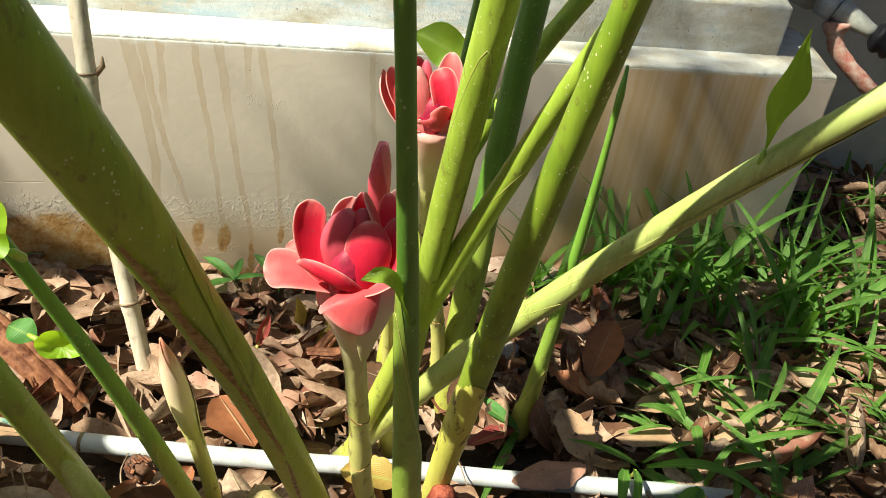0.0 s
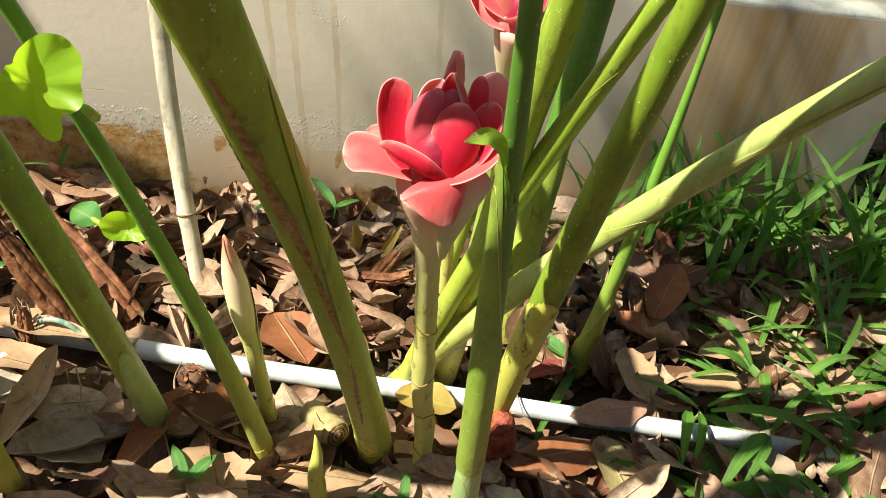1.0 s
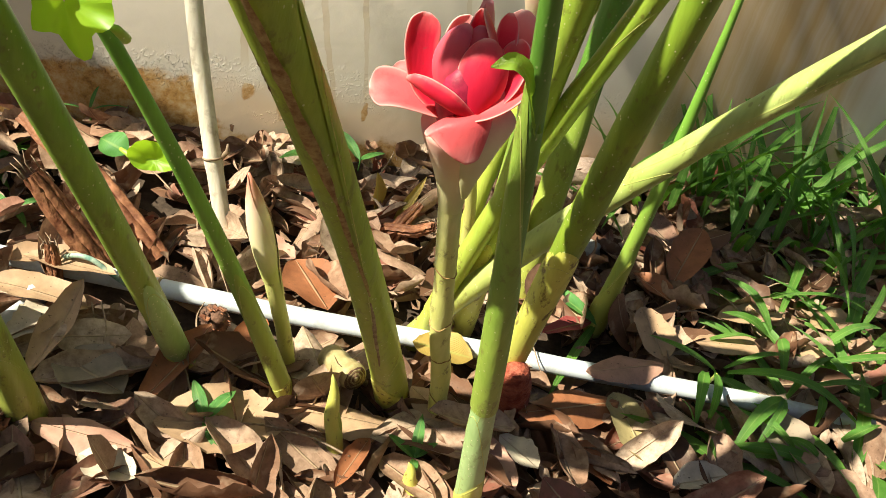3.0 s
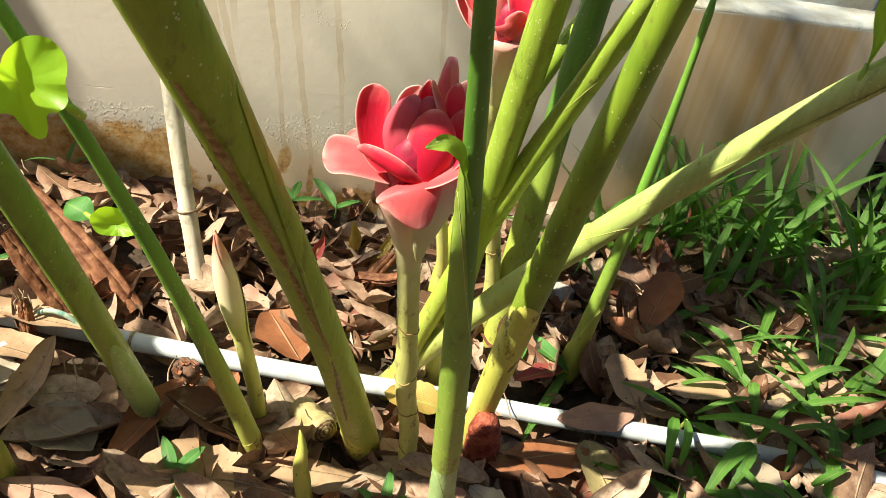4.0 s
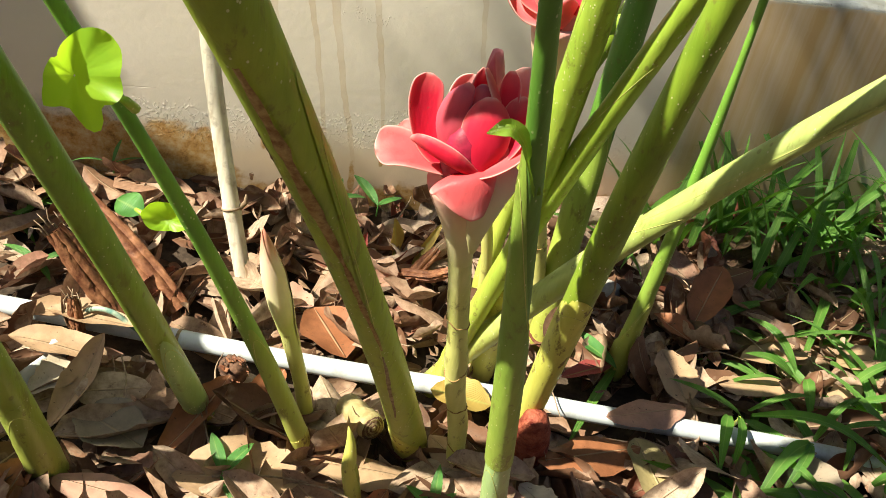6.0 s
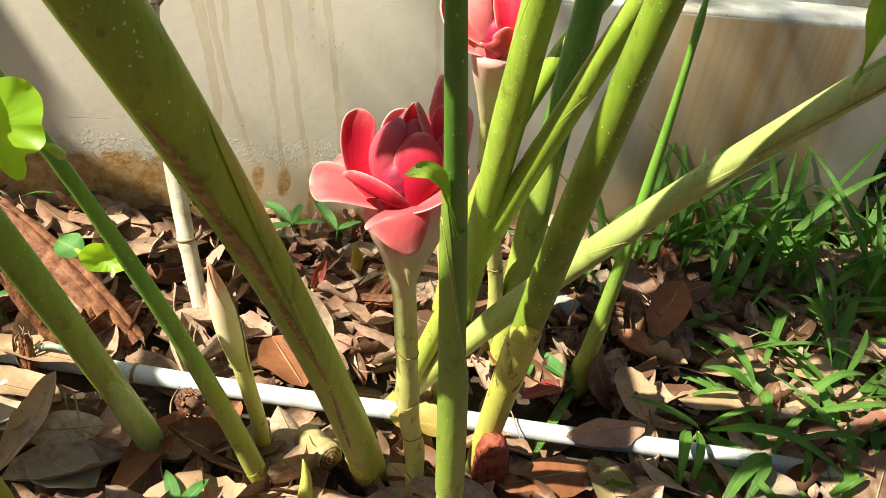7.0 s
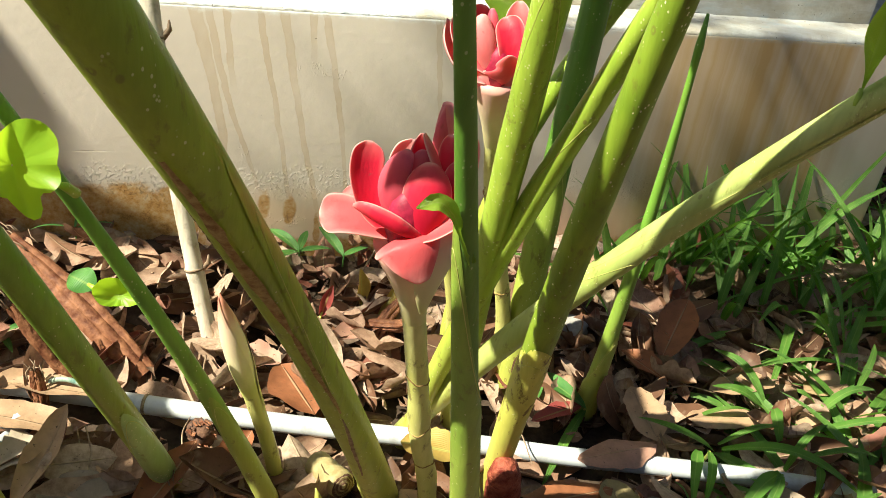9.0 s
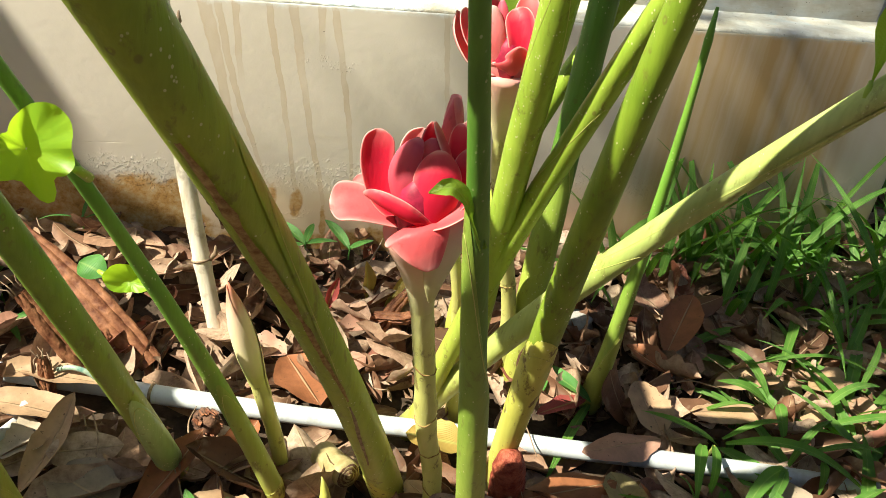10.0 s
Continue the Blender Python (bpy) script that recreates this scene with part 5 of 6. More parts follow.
def curled_tip(path, widths, label):
    """A young leaf tip that peels off its sheath and folds over."""
    root = thing("leaf_sprig", path[0], label, "leaf")
    rows = []
    line = spline(path, 16)
    for j, (p, t, a, b) in enumerate(frames(line)):
        w = 0.5 * lerp_table([(i / (len(widths) - 1), v) for i, v in enumerate(widths)], j / 16)
        side = t.cross(Vector((0.1, -0.8, 0.55))).normalized()
        up = side.cross(t)
        rows.append([p + side * q * w + up * (0.55 * w * q * q + 0.0006 * math.sin(j * 1.3 + q * 3)) for q in (-1, -0.6, -0.2, 0.2, 0.6, 1)])
    under(part("blade", sheet(rows), M_TWIST), root)


curled_tip([(0.148, 0.402, 0.492), (0.137, 0.396, 0.517), (0.130, 0.392, 0.530), (0.122, 0.391, 0.536), (0.112, 0.394, 0.531)], (0.005, 0.006, 0.006, 0.009, 0.009, 0.001), "tiny curled green leaf tip beside the flower")
small_leaf((0.436, 0.500, 0.560), (-0.05, 0.06, 1.0), (0.3, -1.0, 0), 0.102, 0.030, M_TWIST, "pale twisted young leaf standing on a leaning stem", bend=0.20, curl=0.7, wave=0.28, twist=0.5, seed=14, peak=0.52, round_end=1.4)
small_leaf((0.372, 0.945, 0.468), (-0.62, 0.05, 0.42), (-0.2, -0.7, 0.5), 0.10, 0.052, M_TWIST, "broad green leaf behind the half open flower", bend=-0.9, curl=0.6, wave=0.45, seed=15, peak=0.5)
small_leaf((0.458, 0.792, 0.012), (-0.62, -0.75, 0.22), (0, 0, 1), 0.155, 0.013, M_GRASS, "long green blade arching from the young shoot's foot", bend=-0.7, fold=0.3, seed=16, peak=0.4)
small_leaf((-0.215, 0.425, 0.69), (-0.3, 0.1, 0.9), (0, -1, 0.2), 0.10, 0.05, M_BLADE, "green leaf tip beside a thick stem", bend=-0.5, fold=0.2, seed=17)
small_leaf((0.185, 1.050, 0.002), (0.05, 0.10, 1.0), (0.7, -0.8, 0), 0.062, 0.030, M_YELLOW, "yellowed leaf standing upright in the litter", bend=-0.3, curl=0.7, wave=0.1, seed=18)


# dead sheaths
def dead_sheath(pts, w, label, curl=1.1, seed=0):
    root = thing("dead_sheath", pts[0], label, "dead sheath", "dead ginger sheaths")
    line = spline(pts, 22)
    rnd = random.Random(seed)
    for lay in range(6):
        rows = []
        off = 0.22 * (lay - 2.5)
        for j, (p, t, a, b) in enumerate(frames(line)):
            s = j / 22
            ww = w * (0.55 + 0.45 * math.sin(math.pi * min(1, 0.15 + s * 0.8))) * (0.5, 0.6, 0.4, 0.55, 0.45, 0.35)[lay]
            side = t.cross(Vector((0.2, -0.4, 1))).normalized()
            up = side.cross(t)
            frz = 0.12 * rnd.uniform(-1, 1) * (1 if s > 0.8 else 0.25)
            rows.append([p + side * ww * (off + 0.5 * math.sin(q * curl) / curl + frz * abs(q)) + up * (ww * 0.5 * (1 - math.cos(q * curl)) / curl * (-1) + 0.005 * (lay % 3) + 0.002 * rnd.random()) for q in [-1 + i / 4 for i in range(9)]])
        under(part("fibre_strip", sheet(rows), M_BARK), root)
    for n in range(8):
        a = line[-1] + Vector((rnd.uniform(-1, 1) * w * 0.5, rnd.uniform(-0.4, 0.4) * w, rnd.uniform(-0.3, 0.3) * w))
        e = (line[-1] - line[-3]).normalized()
        under(part("fibre", tube([a - e * 0.012, a, a + e * rnd.uniform(0.004, 0.011) + Vector((rnd.uniform(-1, 1), rnd.uniform(-1, 1), rnd.uniform(-1, 1))) * 0.006], [0.0012, 0.0009, 0.0003], 5), M_TWIG), root)


dead_sheath([(-0.112, 0.912, 0.000), (-0.160, 0.945, 0.045), (-0.215, 0.985, 0.088), (-0.285, 1.030, 0.134)], 0.048, "reddish brown dead ginger sheath leaning with split fibres", seed=1)
dead_sheath([(-0.165, 0.872, 0.000), (-0.190, 0.880, 0.040), (-0.220, 0.888, 0.085), (-0.248, 0.896, 0.128)], 0.040, "brown dead ginger sheath with a frayed end", seed=2)
dead_sheath([(-0.222, 0.845, 0.0), (-0.224, 0.850, 0.03), (-0.228, 0.856, 0.060)], 0.020, "upright frayed stub of a dead sheath over the pipe", seed=3)
dead_sheath([(0.17, 0.985, 0.005), (0.195, 0.965, 0.028), (0.225, 0.945, 0.04), (0.25, 0.93, 0.06)], 0.030, "crumpled red brown sheath remains in the litter", seed=4)


dead_sheath([(0.19, 0.951, 0.01), (0.213, 0.967, 0.04), (0.237, 0.983, 0.06)], 0.030, "broken reddish brown ginger stub among dry leaves", curl=1.6, seed=5)
small_leaf((0.202, 0.994, 0.02), (0.037, 0.022, 0.05), (0.2, -0.8, 0.6), 0.085, 0.016, M_YELLOW, "narrow yellow strip of dying sheath beside a broken stub", bend=-0.2, curl=0.8, seed=19)
small_leaf((0.120, 1.010, 0.012), (0.35, 0.5, 0.75), (0.0, -0.8, 0.5), 0.052, 0.026, M_REDLEAF, "shrivelled purple red bract fallen into the litter", bend=0.3, curl=1.5, wave=0.3, seed=20, torn=0.2)


def stone(at, s, mat, label, name="stone", cat="stone"):
    bm = bmesh.new()
    bmesh.ops.create_icosphere(bm, subdivisions=3, radius=1.0)
    for v in bm.verts:
        n = 1 + 0.22 * noise.noise(v.co * 1.7 + Vector(at) * 9) + 0.08 * noise.noise(v.co * 5)
        v.co = Vector((v.co.x * s[0] * n, v.co.y * s[1] * n, v.co.z * s[2] * n)) + Vector(at)
    ob = part(name, bm, mat)
    return tagged(ob, label, cat)


stone((0.500, 0.975, 0.008), (0.028, 0.022, 0.020), M_STONE, "small rounded grey stone among dry leaves")
stone((0.575, 1.195, 0.0), (0.075, 0.050, 0.030), M_MORTAR, "crumbled pinkish mortar lump at the wall foot", "mortar_lump", "mortar lump")
stone((0.66, 1.20, -0.004), (0.045, 0.03, 0.018), M_MORTAR, "crumbled pinkish mortar lump at the wall foot", "mortar_lump", "mortar lump")


# ---- tap on the recessed wall ----
def tap():
    root = thing("garden_tap", (1.50, 1.72, 0.44), "grey garden tap with black handle and peeling pipe", "tap")
    c = Vector((1.335, 1.56, 0.50))
    under(part("pipe", tube([Vector((1.30, 1.74, 0.52)), Vector((1.335, 1.60, 0.50)), Vector((1.345, 1.55, 0.488))], [0.045, 0.045, 0.040], 20), M_METAL), root)
    under(part("flange", tube([Vector((1.355, 1.535, 0.478)), Vector((1.372, 1.50, 0.470))], [0.032, 0.032], 20), M_PVC, label="whitish flange"), root)
    under(part("body", tube(spline([(1.372, 1.50, 0.470), (1.40, 1.47, 0.455), (1.43, 1.44, 0.440)], 8), [0.024, 0.026, 0.026, 0.024, 0.022, 0.021, 0.018, 0.016, 0.016], 16), M_METAL), root)
    under(part("handle", tube(spline([(1.43, 1.44, 0.438), (1.45, 1.42, 0.430), (1.47, 1.405, 0.425)], 8), [0.020, 0.030, 0.036, 0.034, 0.028, 0.034, 0.036, 0.030, 0.016], 12, rough=0.08, seed=4), M_BLACK, label="black rubber handle"), root)
    under(part("spout", tube(spline([(1.365, 1.48, 0.445), (1.367, 1.475, 0.420), (1.385, 1.465, 0.385), (1.44, 1.44, 0.340), (1.50, 1.42, 0.30)], 20), [0.026, 0.028, 0.028, 0.026, 0.022] + [0.017] * 16, 14, rough=0.07, seed=6), M_PEEL, label="peeling pink and cream pipe"), root)


tap()


# ---- grass ----
def blade_rows(rnd, at, az, rise, length, width, droop, seed):
    d = (math.cos(az), math.sin(az), rise)
    return put(leaf_rows(length, width, 9, 2, bend=droop, fold=0.35, twist=rnd.uniform(-0.7, 0.7), seed=seed, peak=0.3), aim(at, d))


def grass_tuft(at, n, lo, hi, seed, label, spread=0.02, az0=0.0, az1=6.28, rise=(0.5, 2.5), wide=(0.009, 0.016)):
    rnd = random.Random(seed)
    root = thing("grass_tuft", at, label, "grass tuft", "grass tufts")
    for i in range(n):
        p = Vector(at) + Vector((rnd.uniform(-spread, spread), rnd.uniform(-spread, spread), -0.004))
        ob = part("blade", sheet(blade_rows(rnd, p, rnd.uniform(az0, az1), rnd.uniform(*rise), rnd.uniform(lo, hi), rnd.uniform(*wide), rnd.uniform(-1.5, -0.3), i)), M_GRASS)
        under(ob, root)
    return root


FRONT = "creeping grass with broad green blades over dry leaves"
TALL = "tall grass tuft with narrow green blades by the wall"
grass_tuft((0.70, 0.78, 0.01), 3, 0.10, 0.20, 31, FRONT, 0.03, rise=(0.1, 1.0), wide=(0.012, 0.021))
grass_tuft((0.745, 0.725, 0.01), 3, 0.11, 0.22, 32, FRONT, 0.03, rise=(0.1, 1.0), wide=(0.012, 0.021))
grass_tuft((0.60, 0.70, 0.01), 2, 0.10, 0.19, 33, FRONT, 0.02, rise=(0.1, 0.9), wide=(0.012, 0.021))
grass_tuft((0.585, 0.665, 0.0), 3, 0.08, 0.14, 34, FRONT, 0.01, 3.8, 5.4, rise=(0.1, 0.6), wide=(0.012, 0.021))
grass_tuft((0.66, 0.60, 0.01), 4, 0.11, 0.23, 35, FRONT, 0.03, rise=(0.1, 0.9), wide=(0.012, 0.021))
grass_tuft((0.56, 0.545, 0.01), 3, 0.09, 0.18, 36, FRONT, 0.03, rise=(0.1, 0.9), wide=(0.012, 0.021))
grass_tuft((0.50, 0.53, 0.0), 3, 0.06, 0.12, 37, FRONT, 0.03, rise=(0.1, 0.9), wide=(0.012, 0.021))
grass_tuft((0.80, 0.66, 0.01), 6, 0.10, 0.21, 38, FRONT, 0.04, rise=(0.2, 1.2), wide=(0.012, 0.021))
grass_tuft((0.72, 0.57, 0.01), 8, 0.10, 0.21, 41, FRONT, 0.04, rise=(0.1, 0.9), wide=(0.012, 0.021))
grass_tuft((0.80, 0.74, 0.01), 4, 0.10, 0.21, 42, FRONT, 0.04, rise=(0.2, 1.2), wide=(0.012, 0.021))
grass_tuft((0.87, 0.75, 0.01), 8, 0.10, 0.23, 43, FRONT, 0.04, rise=(0.2, 1.4), wide=(0.012, 0.021))
grass_tuft((0.86, 0.84, 0.0), 8, 0.10, 0.23, 39, FRONT, 0.05, rise=(0.2, 1.6), wide=(0.012, 0.021))
grass_tuft((0.64, 0.92, 0.0), 4, 0.10, 0.21, 40, FRONT, 0.03, rise=(0.1, 0.8), wide=(0.012, 0.021))
for n, (gx, gy) in enumerate(((0.64, 1.13), (0.72, 1.10), (0.80, 1.14), (0.80, 1.03), (0.90, 1.12), (0.97, 1.06), (0.92, 0.98), (1.04, 1.15), (1.10, 1.05), (1.16, 1.14), (1.06, 0.95), (1.20, 1.0))):
    grass_tuft((gx, gy, 0.0), 9, 0.14, 0.34, 50 + n, TALL, 0.045, rise=(1.0, 4.5), wide=(0.011, 0.019))
grass_tuft((0.55, 1.12, 0.0), 8, 0.10, 0.22, 70, TALL, 0.03, rise=(0.4, 2.2))
grass_tuft((-0.36, 1.10, 0.0), 8, 0.06, 0.12, 71, "low grass tuft near the wall", 0.03, rise=(0.4, 1.6))


def runner(at, blades, label):
    """Creeping grass: blades that arch from their foot to their tip, with a jointed stalk."""
    root = thing("grass_runner", at, label, "grass runner", "creeping grass")
    for n, (a, b, wide) in enumerate(blades):
        a, b = Vector(a), Vector(b)
        d = b - a
        across = d.cross(Vector((0, 0, 1))).normalized()
        rows = []
        for j in range(13):
            s = j / 12
            p = a.lerp(b, s) + Vector((0, 0, 0.16 * d.length * math.sin(math.pi * s))) + across * (0.04 * d.length * math.sin(math.pi * s) * (-1) ** n)
            w = 0.5 * wide * min(1.0, 0.45 + 2.6 * s) * (1 - s ** 2.6) ** 0.8 + 0.0004
            tw = 0.5 * math.sin(1.5 * s + n)
            up = Vector((0, 0, 1))
            rows.append([p + (across * math.cos(tw) + up * math.sin(tw)) * w * q + up * abs(q) * w * 0.30 for q in (-1, -0.5, 0, 0.5, 1)])
        under(part("blade", sheet(rows), M_GRASS), root)
    feet = [Vector(b[0]) for b in blades]
    mid = sum(feet, Vector()) / len(feet)
    near = min(feet, key=lambda p: (p - mid).length)
    under(part("stalk", tube(spline([near + Vector((0.02, 0.03, -0.05)), near + Vector((0.004, 0.006, -0.012)), near], 8), [0.0022, 0.0022, 0.0021, 0.0026, 0.0021, 0.0021, 0.0024, 0.002, 0.0016], 8), M_STEM), root)
    return root


RUN = "bright creeping grass runner lying over dry leaves"
runner((0.57, 0.675, 0.0), [((0.551, 0.668, 0.05), (0.52, 0.604, 0.02), 0.016), ((0.565, 0.665, 0.05), (0.541, 0.613, 0.02), 0.015), ((0.59, 0.685, 0.04), (0.681, 0.7, 0.05), 0.011),
                            ((0.59, 0.677, 0.04), (0.739, 0.594, 0.03), 0.015), ((0.519, 0.602, 0.02), (0.498, 0.624, 0.05), 0.009), ((0.52, 0.6, 0.02), (0.527, 0.561, 0.02), 0.008)], RUN)
runner((0.70, 0.76, 0.0), [((0.705, 0.765, 0.03), (0.662, 0.846, 0.06), 0.014), ((0.697, 0.759, 0.03), (0.629, 0.782, 0.05), 0.013), ((0.686, 0.801, 0.06), (0.902, 0.795, 0.03), 0.012),
                           ((0.763, 0.735, 0.03), (0.855, 0.747, 0.06), 0.012), ((0.693, 0.732, 0.05), (0.685, 0.686, 0.02), 0.015), ((0.666, 0.742, 0.04), (0.594, 0.754, 0.02), 0.012), ((0.747, 0.764, 0.05), (0.784, 0.745, 0.02), 0.013)], RUN)
runner((0.64, 0.625, 0.0), [((0.637, 0.624, 0.05), (0.546, 0.564, 0.01), 0.018), ((0.637, 0.621, 0.05), (0.584, 0.574, 0.02), 0.014), ((0.684, 0.644, 0.05), (0.782, 0.638, 0.05), 0.013), ((0.693, 0.629, 0.05), (0.682, 0.604, 0.02), 0.010),
                            ((0.597, 0.606, 0.04), (0.635, 0.553, 0.02), 0.009), ((0.662, 0.645, 0.03), (0.73, 0.678, 0.07), 0.010), ((0.699, 0.576, 0.03), (0.747, 0.583, 0.05), 0.012), ((0.653, 0.552, 0.03), (0.617, 0.574, 0.04), 0.010)], RUN)
runner((0.88, 0.85, 0.0), [((0.891, 0.938, 0.12), (0.897, 0.861, 0.03), 0.013), ((0.897, 0.912, 0.03), (0.99, 0.936, 0.06), 0.010), ((0.859, 0.778, 0.03), (0.899, 0.821, 0.08), 0.010)], RUN)


def grass_bed():
    rnd = random.Random(81)
    verts, faces, uvs = [], [], []
    for n in range(430):
        x = rnd.uniform(0.85, 2.2)
        y = rnd.uniform(0.45, 1.20) if x < 1.2 else rnd.uniform(0.45, 1.65)
        if x < 0.95 and y < 0.95 and rnd.random() < 0.75:
            continue
        rows = blade_rows(rnd, Vector((x, y, -0.004)), rnd.uniform(0, 6.28), rnd.uniform(0.4, 2.4), rnd.uniform(0.08, 0.22), rnd.uniform(0.006, 0.012), rnd.uniform(-1.5, -0.3), n)
        k0, nu = len(verts), len(rows[0])
        verts += [p for r in rows for p in r]
        for j in range(len(rows) - 1):
            for i in range(nu - 1):
                faces.append((k0 + j * nu + i, k0 + j * nu + i + 1, k0 + (j + 1) * nu + i + 1, k0 + (j + 1) * nu + i))
                uvs += [(a / (nu - 1), b / 9) for a, b in ((i, j), (i + 1, j), (i + 1, j + 1), (i, j + 1))]
    return joined("grass", verts, faces, uvs, M_GRASS)


tagged(grass_bed(), "long uncut green grass beside the plinth", "grass", kind="stuff")


# ---- dry leaves ----
def dry_rows(seed):
    rnd = random.Random(seed)
    length = rnd.uniform(0.070, 0.128)
    return leaf_rows(length, length * rnd.uniform(0.40, 0.56), 10, 6, bend=rnd.uniform(-0.7, 0.9), fold=rnd.uniform(-0.05, 0.25), curl=rnd.choice((0.4, 0.8, 1.1, 1.5, 2.0, 2.4, -0.6, -1.1)), wave=rnd.uniform(0.04, 0.20), twist=rnd.uniform(-0.4, 0.4), seed=seed, peak=rnd.uniform(0.46, 0.60), torn=rnd.choice((0.0, 0.0, 0.0, 0.12, 0.22)), round_end=rnd.uniform(0.40, 0.58))


def place(rnd, x, y, layer):
    tilt = (0.15, 0.26, 0.40)[layer]
    z = ground_z(x, y) + (-0.020, -0.004, 0.012)[layer] + rnd.uniform(0, 0.014)
    return Matrix.Translation((x, y, z)) @ Euler((rnd.gauss(0, tilt), rnd.gauss(0, tilt), rnd.uniform(0, 6.283))).to_matrix().to_4x4() @ Matrix.Translation((0, -0.045, 0))


def add_leaf(store, rows):
    verts, faces, uvs = store
    k0, nv, nu = len(verts), len(rows) - 1, len(rows[0])
    verts += [p for r in rows for p in r]
    for j in range(nv):
        for i in range(nu - 1):
            faces.append((k0 + j * nu + i, k0 + j * nu + i + 1, k0 + (j + 1) * nu + i + 1, k0 + (j + 1) * nu + i))
            uvs += [(a / (nu - 1), b / nv) for a, b in ((i, j), (i + 1, j), (i + 1, j + 1), (i, j + 1))]


def in_bed(x, y):
    return y < WALL_Y - 0.03 if x < 1.22 else y < 1.68


def leaf_bed():
    rnd = random.Random(91)
    store = ([], [], [])
    shapes = [dry_rows(200 + i) for i in range(40)]
    for n in range(2600):
        x, y = rnd.uniform(-0.95, 1.9), rnd.uniform(0.15, 1.68)
        if not in_bed(x, y):
            continue
        near = abs(y - (0.807 - 0.243 * x)) < 0.05 and x < 0.66
        if near and rnd.random() < 0.6:
            continue
        add_leaf(store, put(shapes[n % 40], place(rnd, x, y, 0 if near else rnd.choice((0, 0, 1, 1, 2)))))
    for n in range(1900):
        x, y = rnd.uniform(-2.6, 3.2), rnd.uniform(-1.3, 1.2)
        if not (-0.95 < x < 1.9 and y > 0.15):
            add_leaf(store, put(shapes[n % 40], place(rnd, x, y, rnd.choice((0, 1)))))
    bits = [leaf_rows(rnd.uniform(0.012, 0.03), rnd.uniform(0.006, 0.016), 4, 2, bend=rnd.uniform(-1, 1), curl=rnd.uniform(-1.2, 1.5), twist=rnd.uniform(-1, 1), torn=0.5, seed=i, round_end=0.4) for i in range(20)]
    for n in range(1900):
        x, y = rnd.uniform(-0.6, 1.3), rnd.uniform(0.4, 1.22)
        if not in_bed(x, y) or abs(y - (0.807 - 0.243 * x)) < 0.028 and x < 0.7:
            continue
        add_leaf(store, put(bits[n % 20], Matrix.Translation((x, y, ground_z(x, y) + rnd.uniform(-0.006, 0.022))) @ Euler((rnd.gauss(0, 0.6), rnd.gauss(0, 0.6), rnd.uniform(0, 6.283))).to_matrix().to_4x4()))
    return tagged(joined("leaf_litter", *store, M_LITTER_J), "thick bed of curled brown and tan fallen leaves", "leaf litter", kind="stuff")


bed = leaf_bed()
TONES = {"tan": litter_tone("tan_leaf", (0.43, 0.275, 0.163)), "brown": litter_tone("brown_leaf", (0.28, 0.105, 0.045)), "pink": litter_tone("pinkish_leaf", (0.46, 0.255, 0.183)),
         "pale": litter_tone("pale_leaf", (0.56, 0.46, 0.34)), "grey": litter_tone("greyish_leaf", (0.27, 0.21, 0.15)), "olive": litter_tone("olive_leaf", (0.33, 0.26, 0.12)), "yellow": M_YELLOW, "red": M_REDLEAF}


def hero(x, y, az, length, width, tone, z=0.024, curl=0.5, bend=0.0, tilt=0.0, seed=None):
    """A large single fallen leaf on top of the bed, from its foot at (x, y) along az."""
    sd = int(abs(x * 1000) + abs(y * 777)) if seed is None else seed
    rows = leaf_rows(length, width, 14, 8, bend=bend, fold=0.08, curl=curl, wave=0.14, seed=sd, peak=0.52, torn=0.08, round_end=0.58)
    a = radians(az)
    m = aim((x, y, ground_z(x, y) + z), (math.cos(a), math.sin(a), tilt), (0, 0, 1))
    ob = part("dry_leaf", sheet(put(rows, m)), TONES[tone])
    ob.parent = bed
    return ob


hero(-0.085, 0.612, -2, 0.133, 0.092, "tan", curl=0.35)
hero(0.043, 0.627, -6, 0.150, 0.046, "tan", bend=-0.3, curl=-0.6)
hero(0.186, 0.660, -54, 0.062, 0.041, "tan", curl=-0.5)
hero(0.303, 0.620, 8, 0.131, 0.058, "brown", curl=-0.5)
hero(0.432, 0.655, -87, 0.108, 0.059, "olive", curl=0.5)
hero(0.513, 0.790, -80, 0.080, 0.060, "tan", z=0.045, tilt=-0.35, curl=0.4)
hero(0.405, 0.685, 8, 0.112, 0.050, "pink", z=0.030, curl=-0.6)
hero(-0.103, 0.635, 55, 0.121, 0.048, "brown", curl=1.1, bend=0.4)
hero(-0.020, 0.681, 55, 0.081, 0.053, "brown", curl=1.2, bend=0.5)
hero(-0.193, 0.709, -38, 0.094, 0.068, "grey")
hero(-0.202, 0.616, -20, 0.112, 0.042, "pink", curl=-0.5)
hero(-0.148, 0.573, -28, 0.062, 0.041, "pale")
hero(-0.251, 0.731, 24, 0.060, 0.056, "pale", curl=0.8, tilt=0.2)
hero(-0.217, 0.677, 69, 0.123, 0.045, "tan", curl=1.2, bend=0.7)
hero(-0.262, 0.862, -16, 0.115, 0.036, "tan", z=0.032, curl=0.7)
hero(-0.240, 0.564, 78, 0.075, 0.043, "brown", curl=0.9)
hero(0.061, 0.894, -69, 0.107, 0.076, "brown", curl=0.4)
hero(0.197, 0.733, -21, 0.075, 0.055, "yellow", curl=0.4)
hero(0.369, 0.758, 19, 0.083, 0.026, "red", curl=0.5)
hero(0.276, 0.592, -55, 0.056, 0.036, "pale")
hero(0.579, 0.747, -3, 0.106, 0.045, "tan", curl=-0.4)
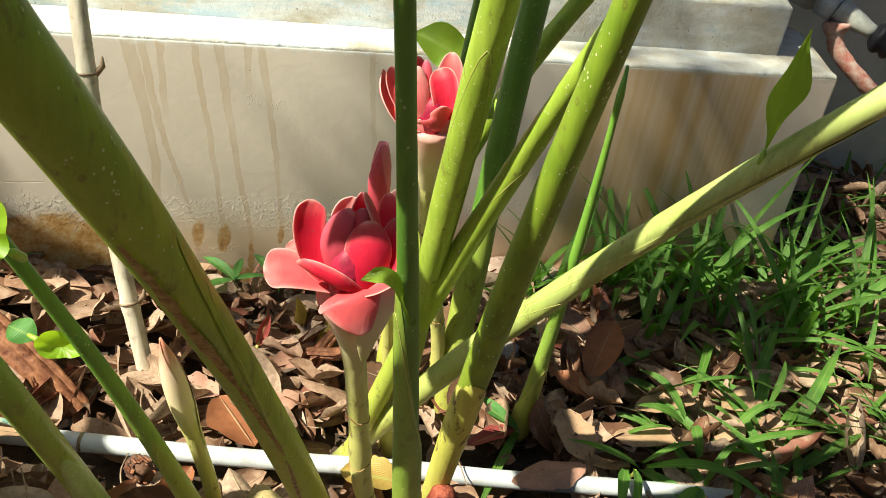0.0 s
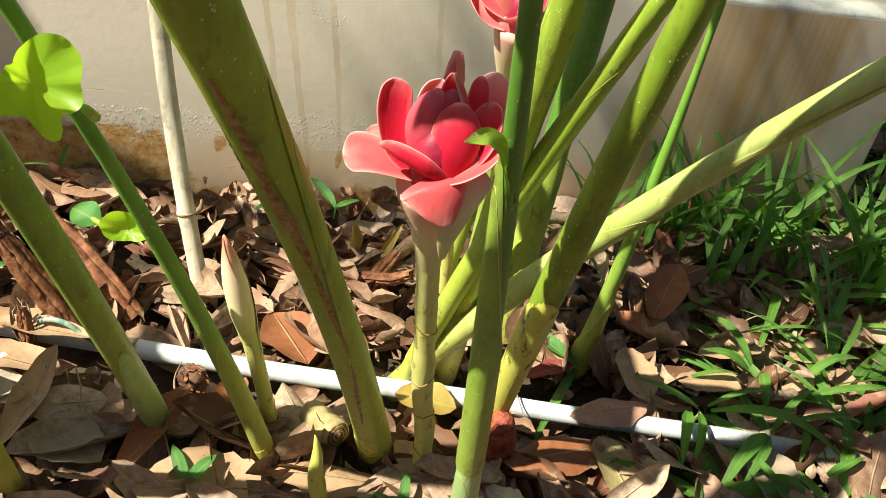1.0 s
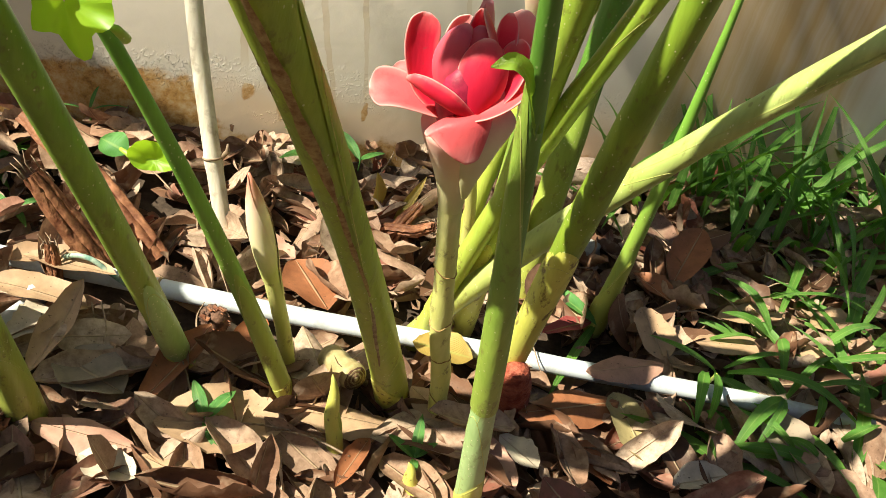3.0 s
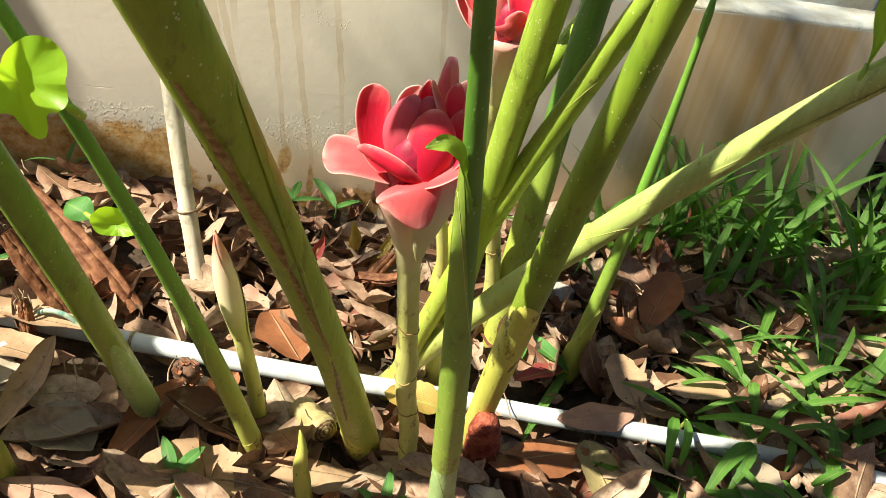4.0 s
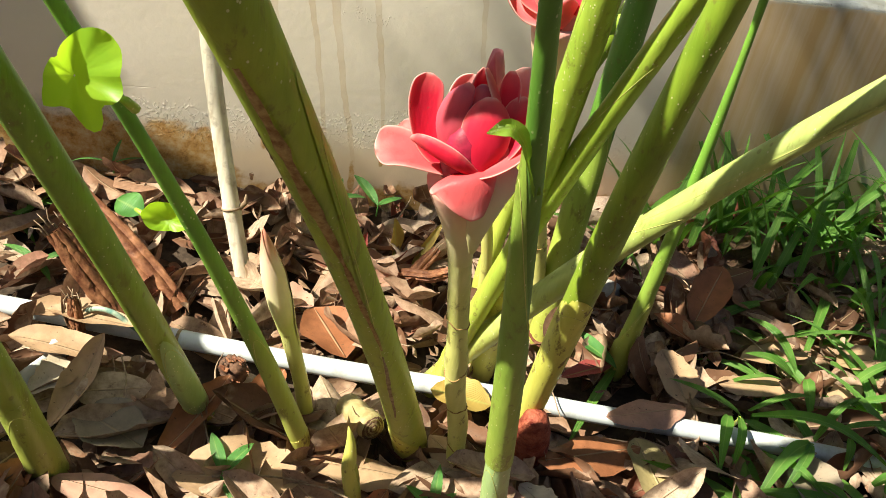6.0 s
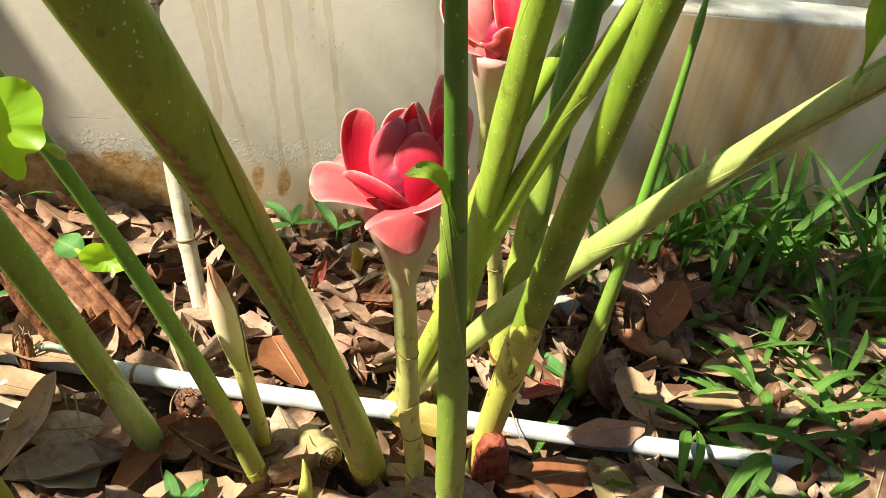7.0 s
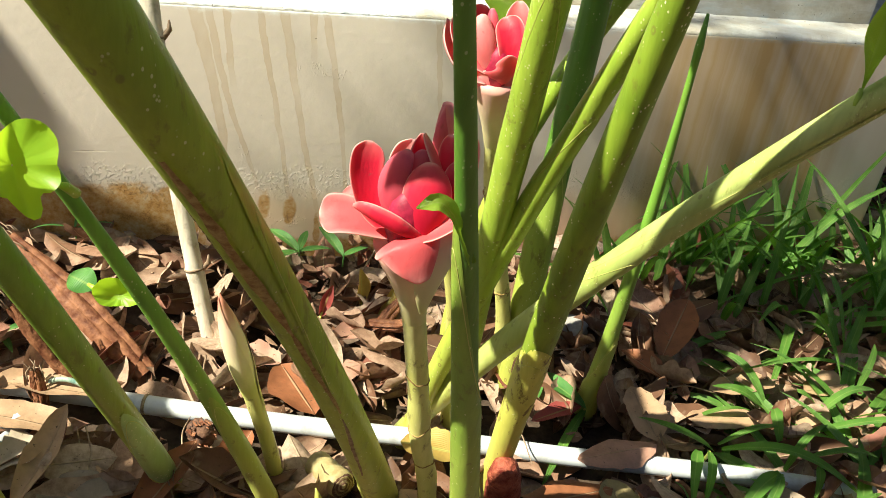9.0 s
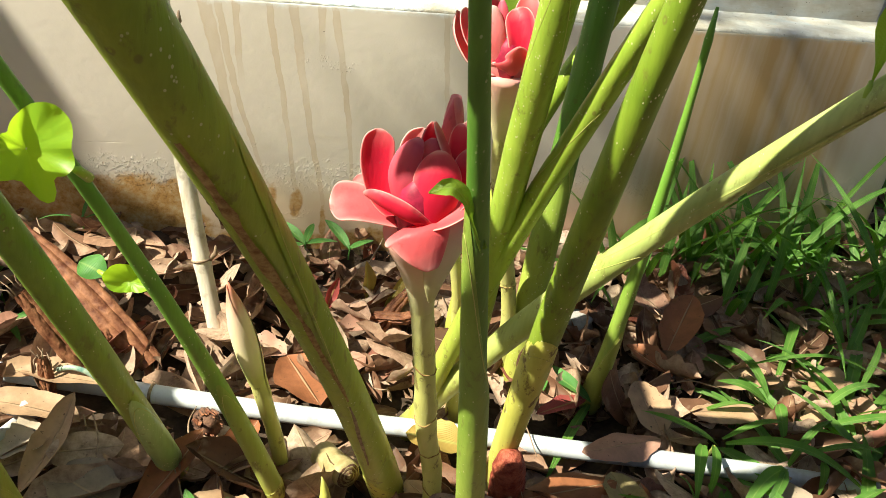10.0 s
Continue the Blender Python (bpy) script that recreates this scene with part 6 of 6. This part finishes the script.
hero(0.701, 0.725, 15, 0.103, 0.049, "tan", curl=-0.5)
hero(0.781, 0.787, 8, 0.088, 0.052, "tan")
hero(0.640, 0.632, -105, 0.119, 0.068, "grey", curl=0.6)
hero(-0.091, 0.570, -33, 0.065, 0.041, "tan", curl=-0.5)
hero(0.454, 0.521, 9, 0.074, 0.042, "pale", curl=0.7)
hero(0.244, 0.593, -67, 0.081, 0.039, "pink")
hero(0.096, 0.860, 20, 0.074, 0.052, "pink", curl=-0.4)
hero(0.124, 0.934, 24, 0.111, 0.046, "pink", curl=0.8)
hero(0.600, 0.871, 50, 0.130, 0.060, "brown", tilt=0.3, curl=0.5)
hero(0.548, 0.895, -62, 0.084, 0.048, "brown", curl=0.8)
hero(0.002, 0.917, -21, 0.063, 0.053, "pink")
hero(0.133, 0.590, -123, 0.073, 0.030, "brown", curl=1.2)
hero(0.358, 0.582, -68, 0.065, 0.044, "brown", curl=0.7)
hero(0.64, 0.80, 5, 0.11, 0.045, "tan", curl=0.5)
hero(-0.285, 0.800, -12, 0.115, 0.050, "tan", z=0.040, curl=0.7, bend=-0.3)
hero(-0.30, 0.86, 10, 0.10, 0.04, "tan", curl=0.9)


def root_threads():
    for n, (top, foot) in enumerate((((-0.157, 0.764, 0.05), (-0.142, 0.695, 0.02)), ((-0.169, 0.774, 0.04), (-0.162, 0.715, 0.015)))):
        a, b = Vector(top), Vector(foot)
        pts = spline([a, a.lerp(b, 0.4) + Vector((0.003, 0, 0.002)), a.lerp(b, 0.75) + Vector((-0.002, 0, 0.001)), b], 12)
        tagged(part("root_thread", tube(pts, [0.0009] * 13, 6), M_TWIG), "thin dry root thread hanging over the leaves", "root", "root threads")


root_threads()


def twigs():
    rnd = random.Random(97)
    for n in range(26):
        x, y = rnd.uniform(-0.35, 0.9), rnd.uniform(0.52, 1.15)
        a = rnd.uniform(0, 6.28)
        L = rnd.uniform(0.05, 0.14)
        z = ground_z(x, y) + 0.026
        pts = spline([(x, y, z), (x + math.cos(a) * L * 0.5 + rnd.uniform(-0.01, 0.01), y + math.sin(a) * L * 0.5, z + 0.008), (x + math.cos(a) * L, y + math.sin(a) * L, z - 0.004)], 10)
        ob = tagged(part("twig", tube(pts, [0.0014 - 0.00008 * i for i in range(11)], 6), M_TWIG), "thin dry twig lying on the leaf litter", "twig", "twigs")


twigs()


def loose_leaves():
    """The uppermost leaves of the bed, one by one."""
    rnd = random.Random(93)
    meshes = []
    for i in range(24):
        bm = sheet(dry_rows(300 + i))
        me = bpy.data.meshes.new("dry_leaf")
        bm.to_mesh(me)
        bm.free()
        for p in me.polygons:
            p.use_smooth = True
        me.materials.append(M_LITTER)
        meshes.append(me)
    n = 0
    while n < 262:
        x, y = rnd.uniform(-0.42, 1.05), rnd.uniform(0.47, 1.16)
        if x < -0.42 + 0.4 * (0.7 - y) or x > 0.45 + (y - 0.45) * 1.1:
            continue
        ob = new("dry_leaf", meshes[n % 24])
        if abs(y - (0.807 - 0.243 * x)) < 0.05 and x < 0.62 and rnd.random() < 0.93:
            bpy.data.objects.remove(ob)
            continue
        ob.matrix_basis = place(rnd, x, y, 2 if rnd.random() < 0.5 else 1)
        ob.parent = bed
        n += 1


loose_leaves()
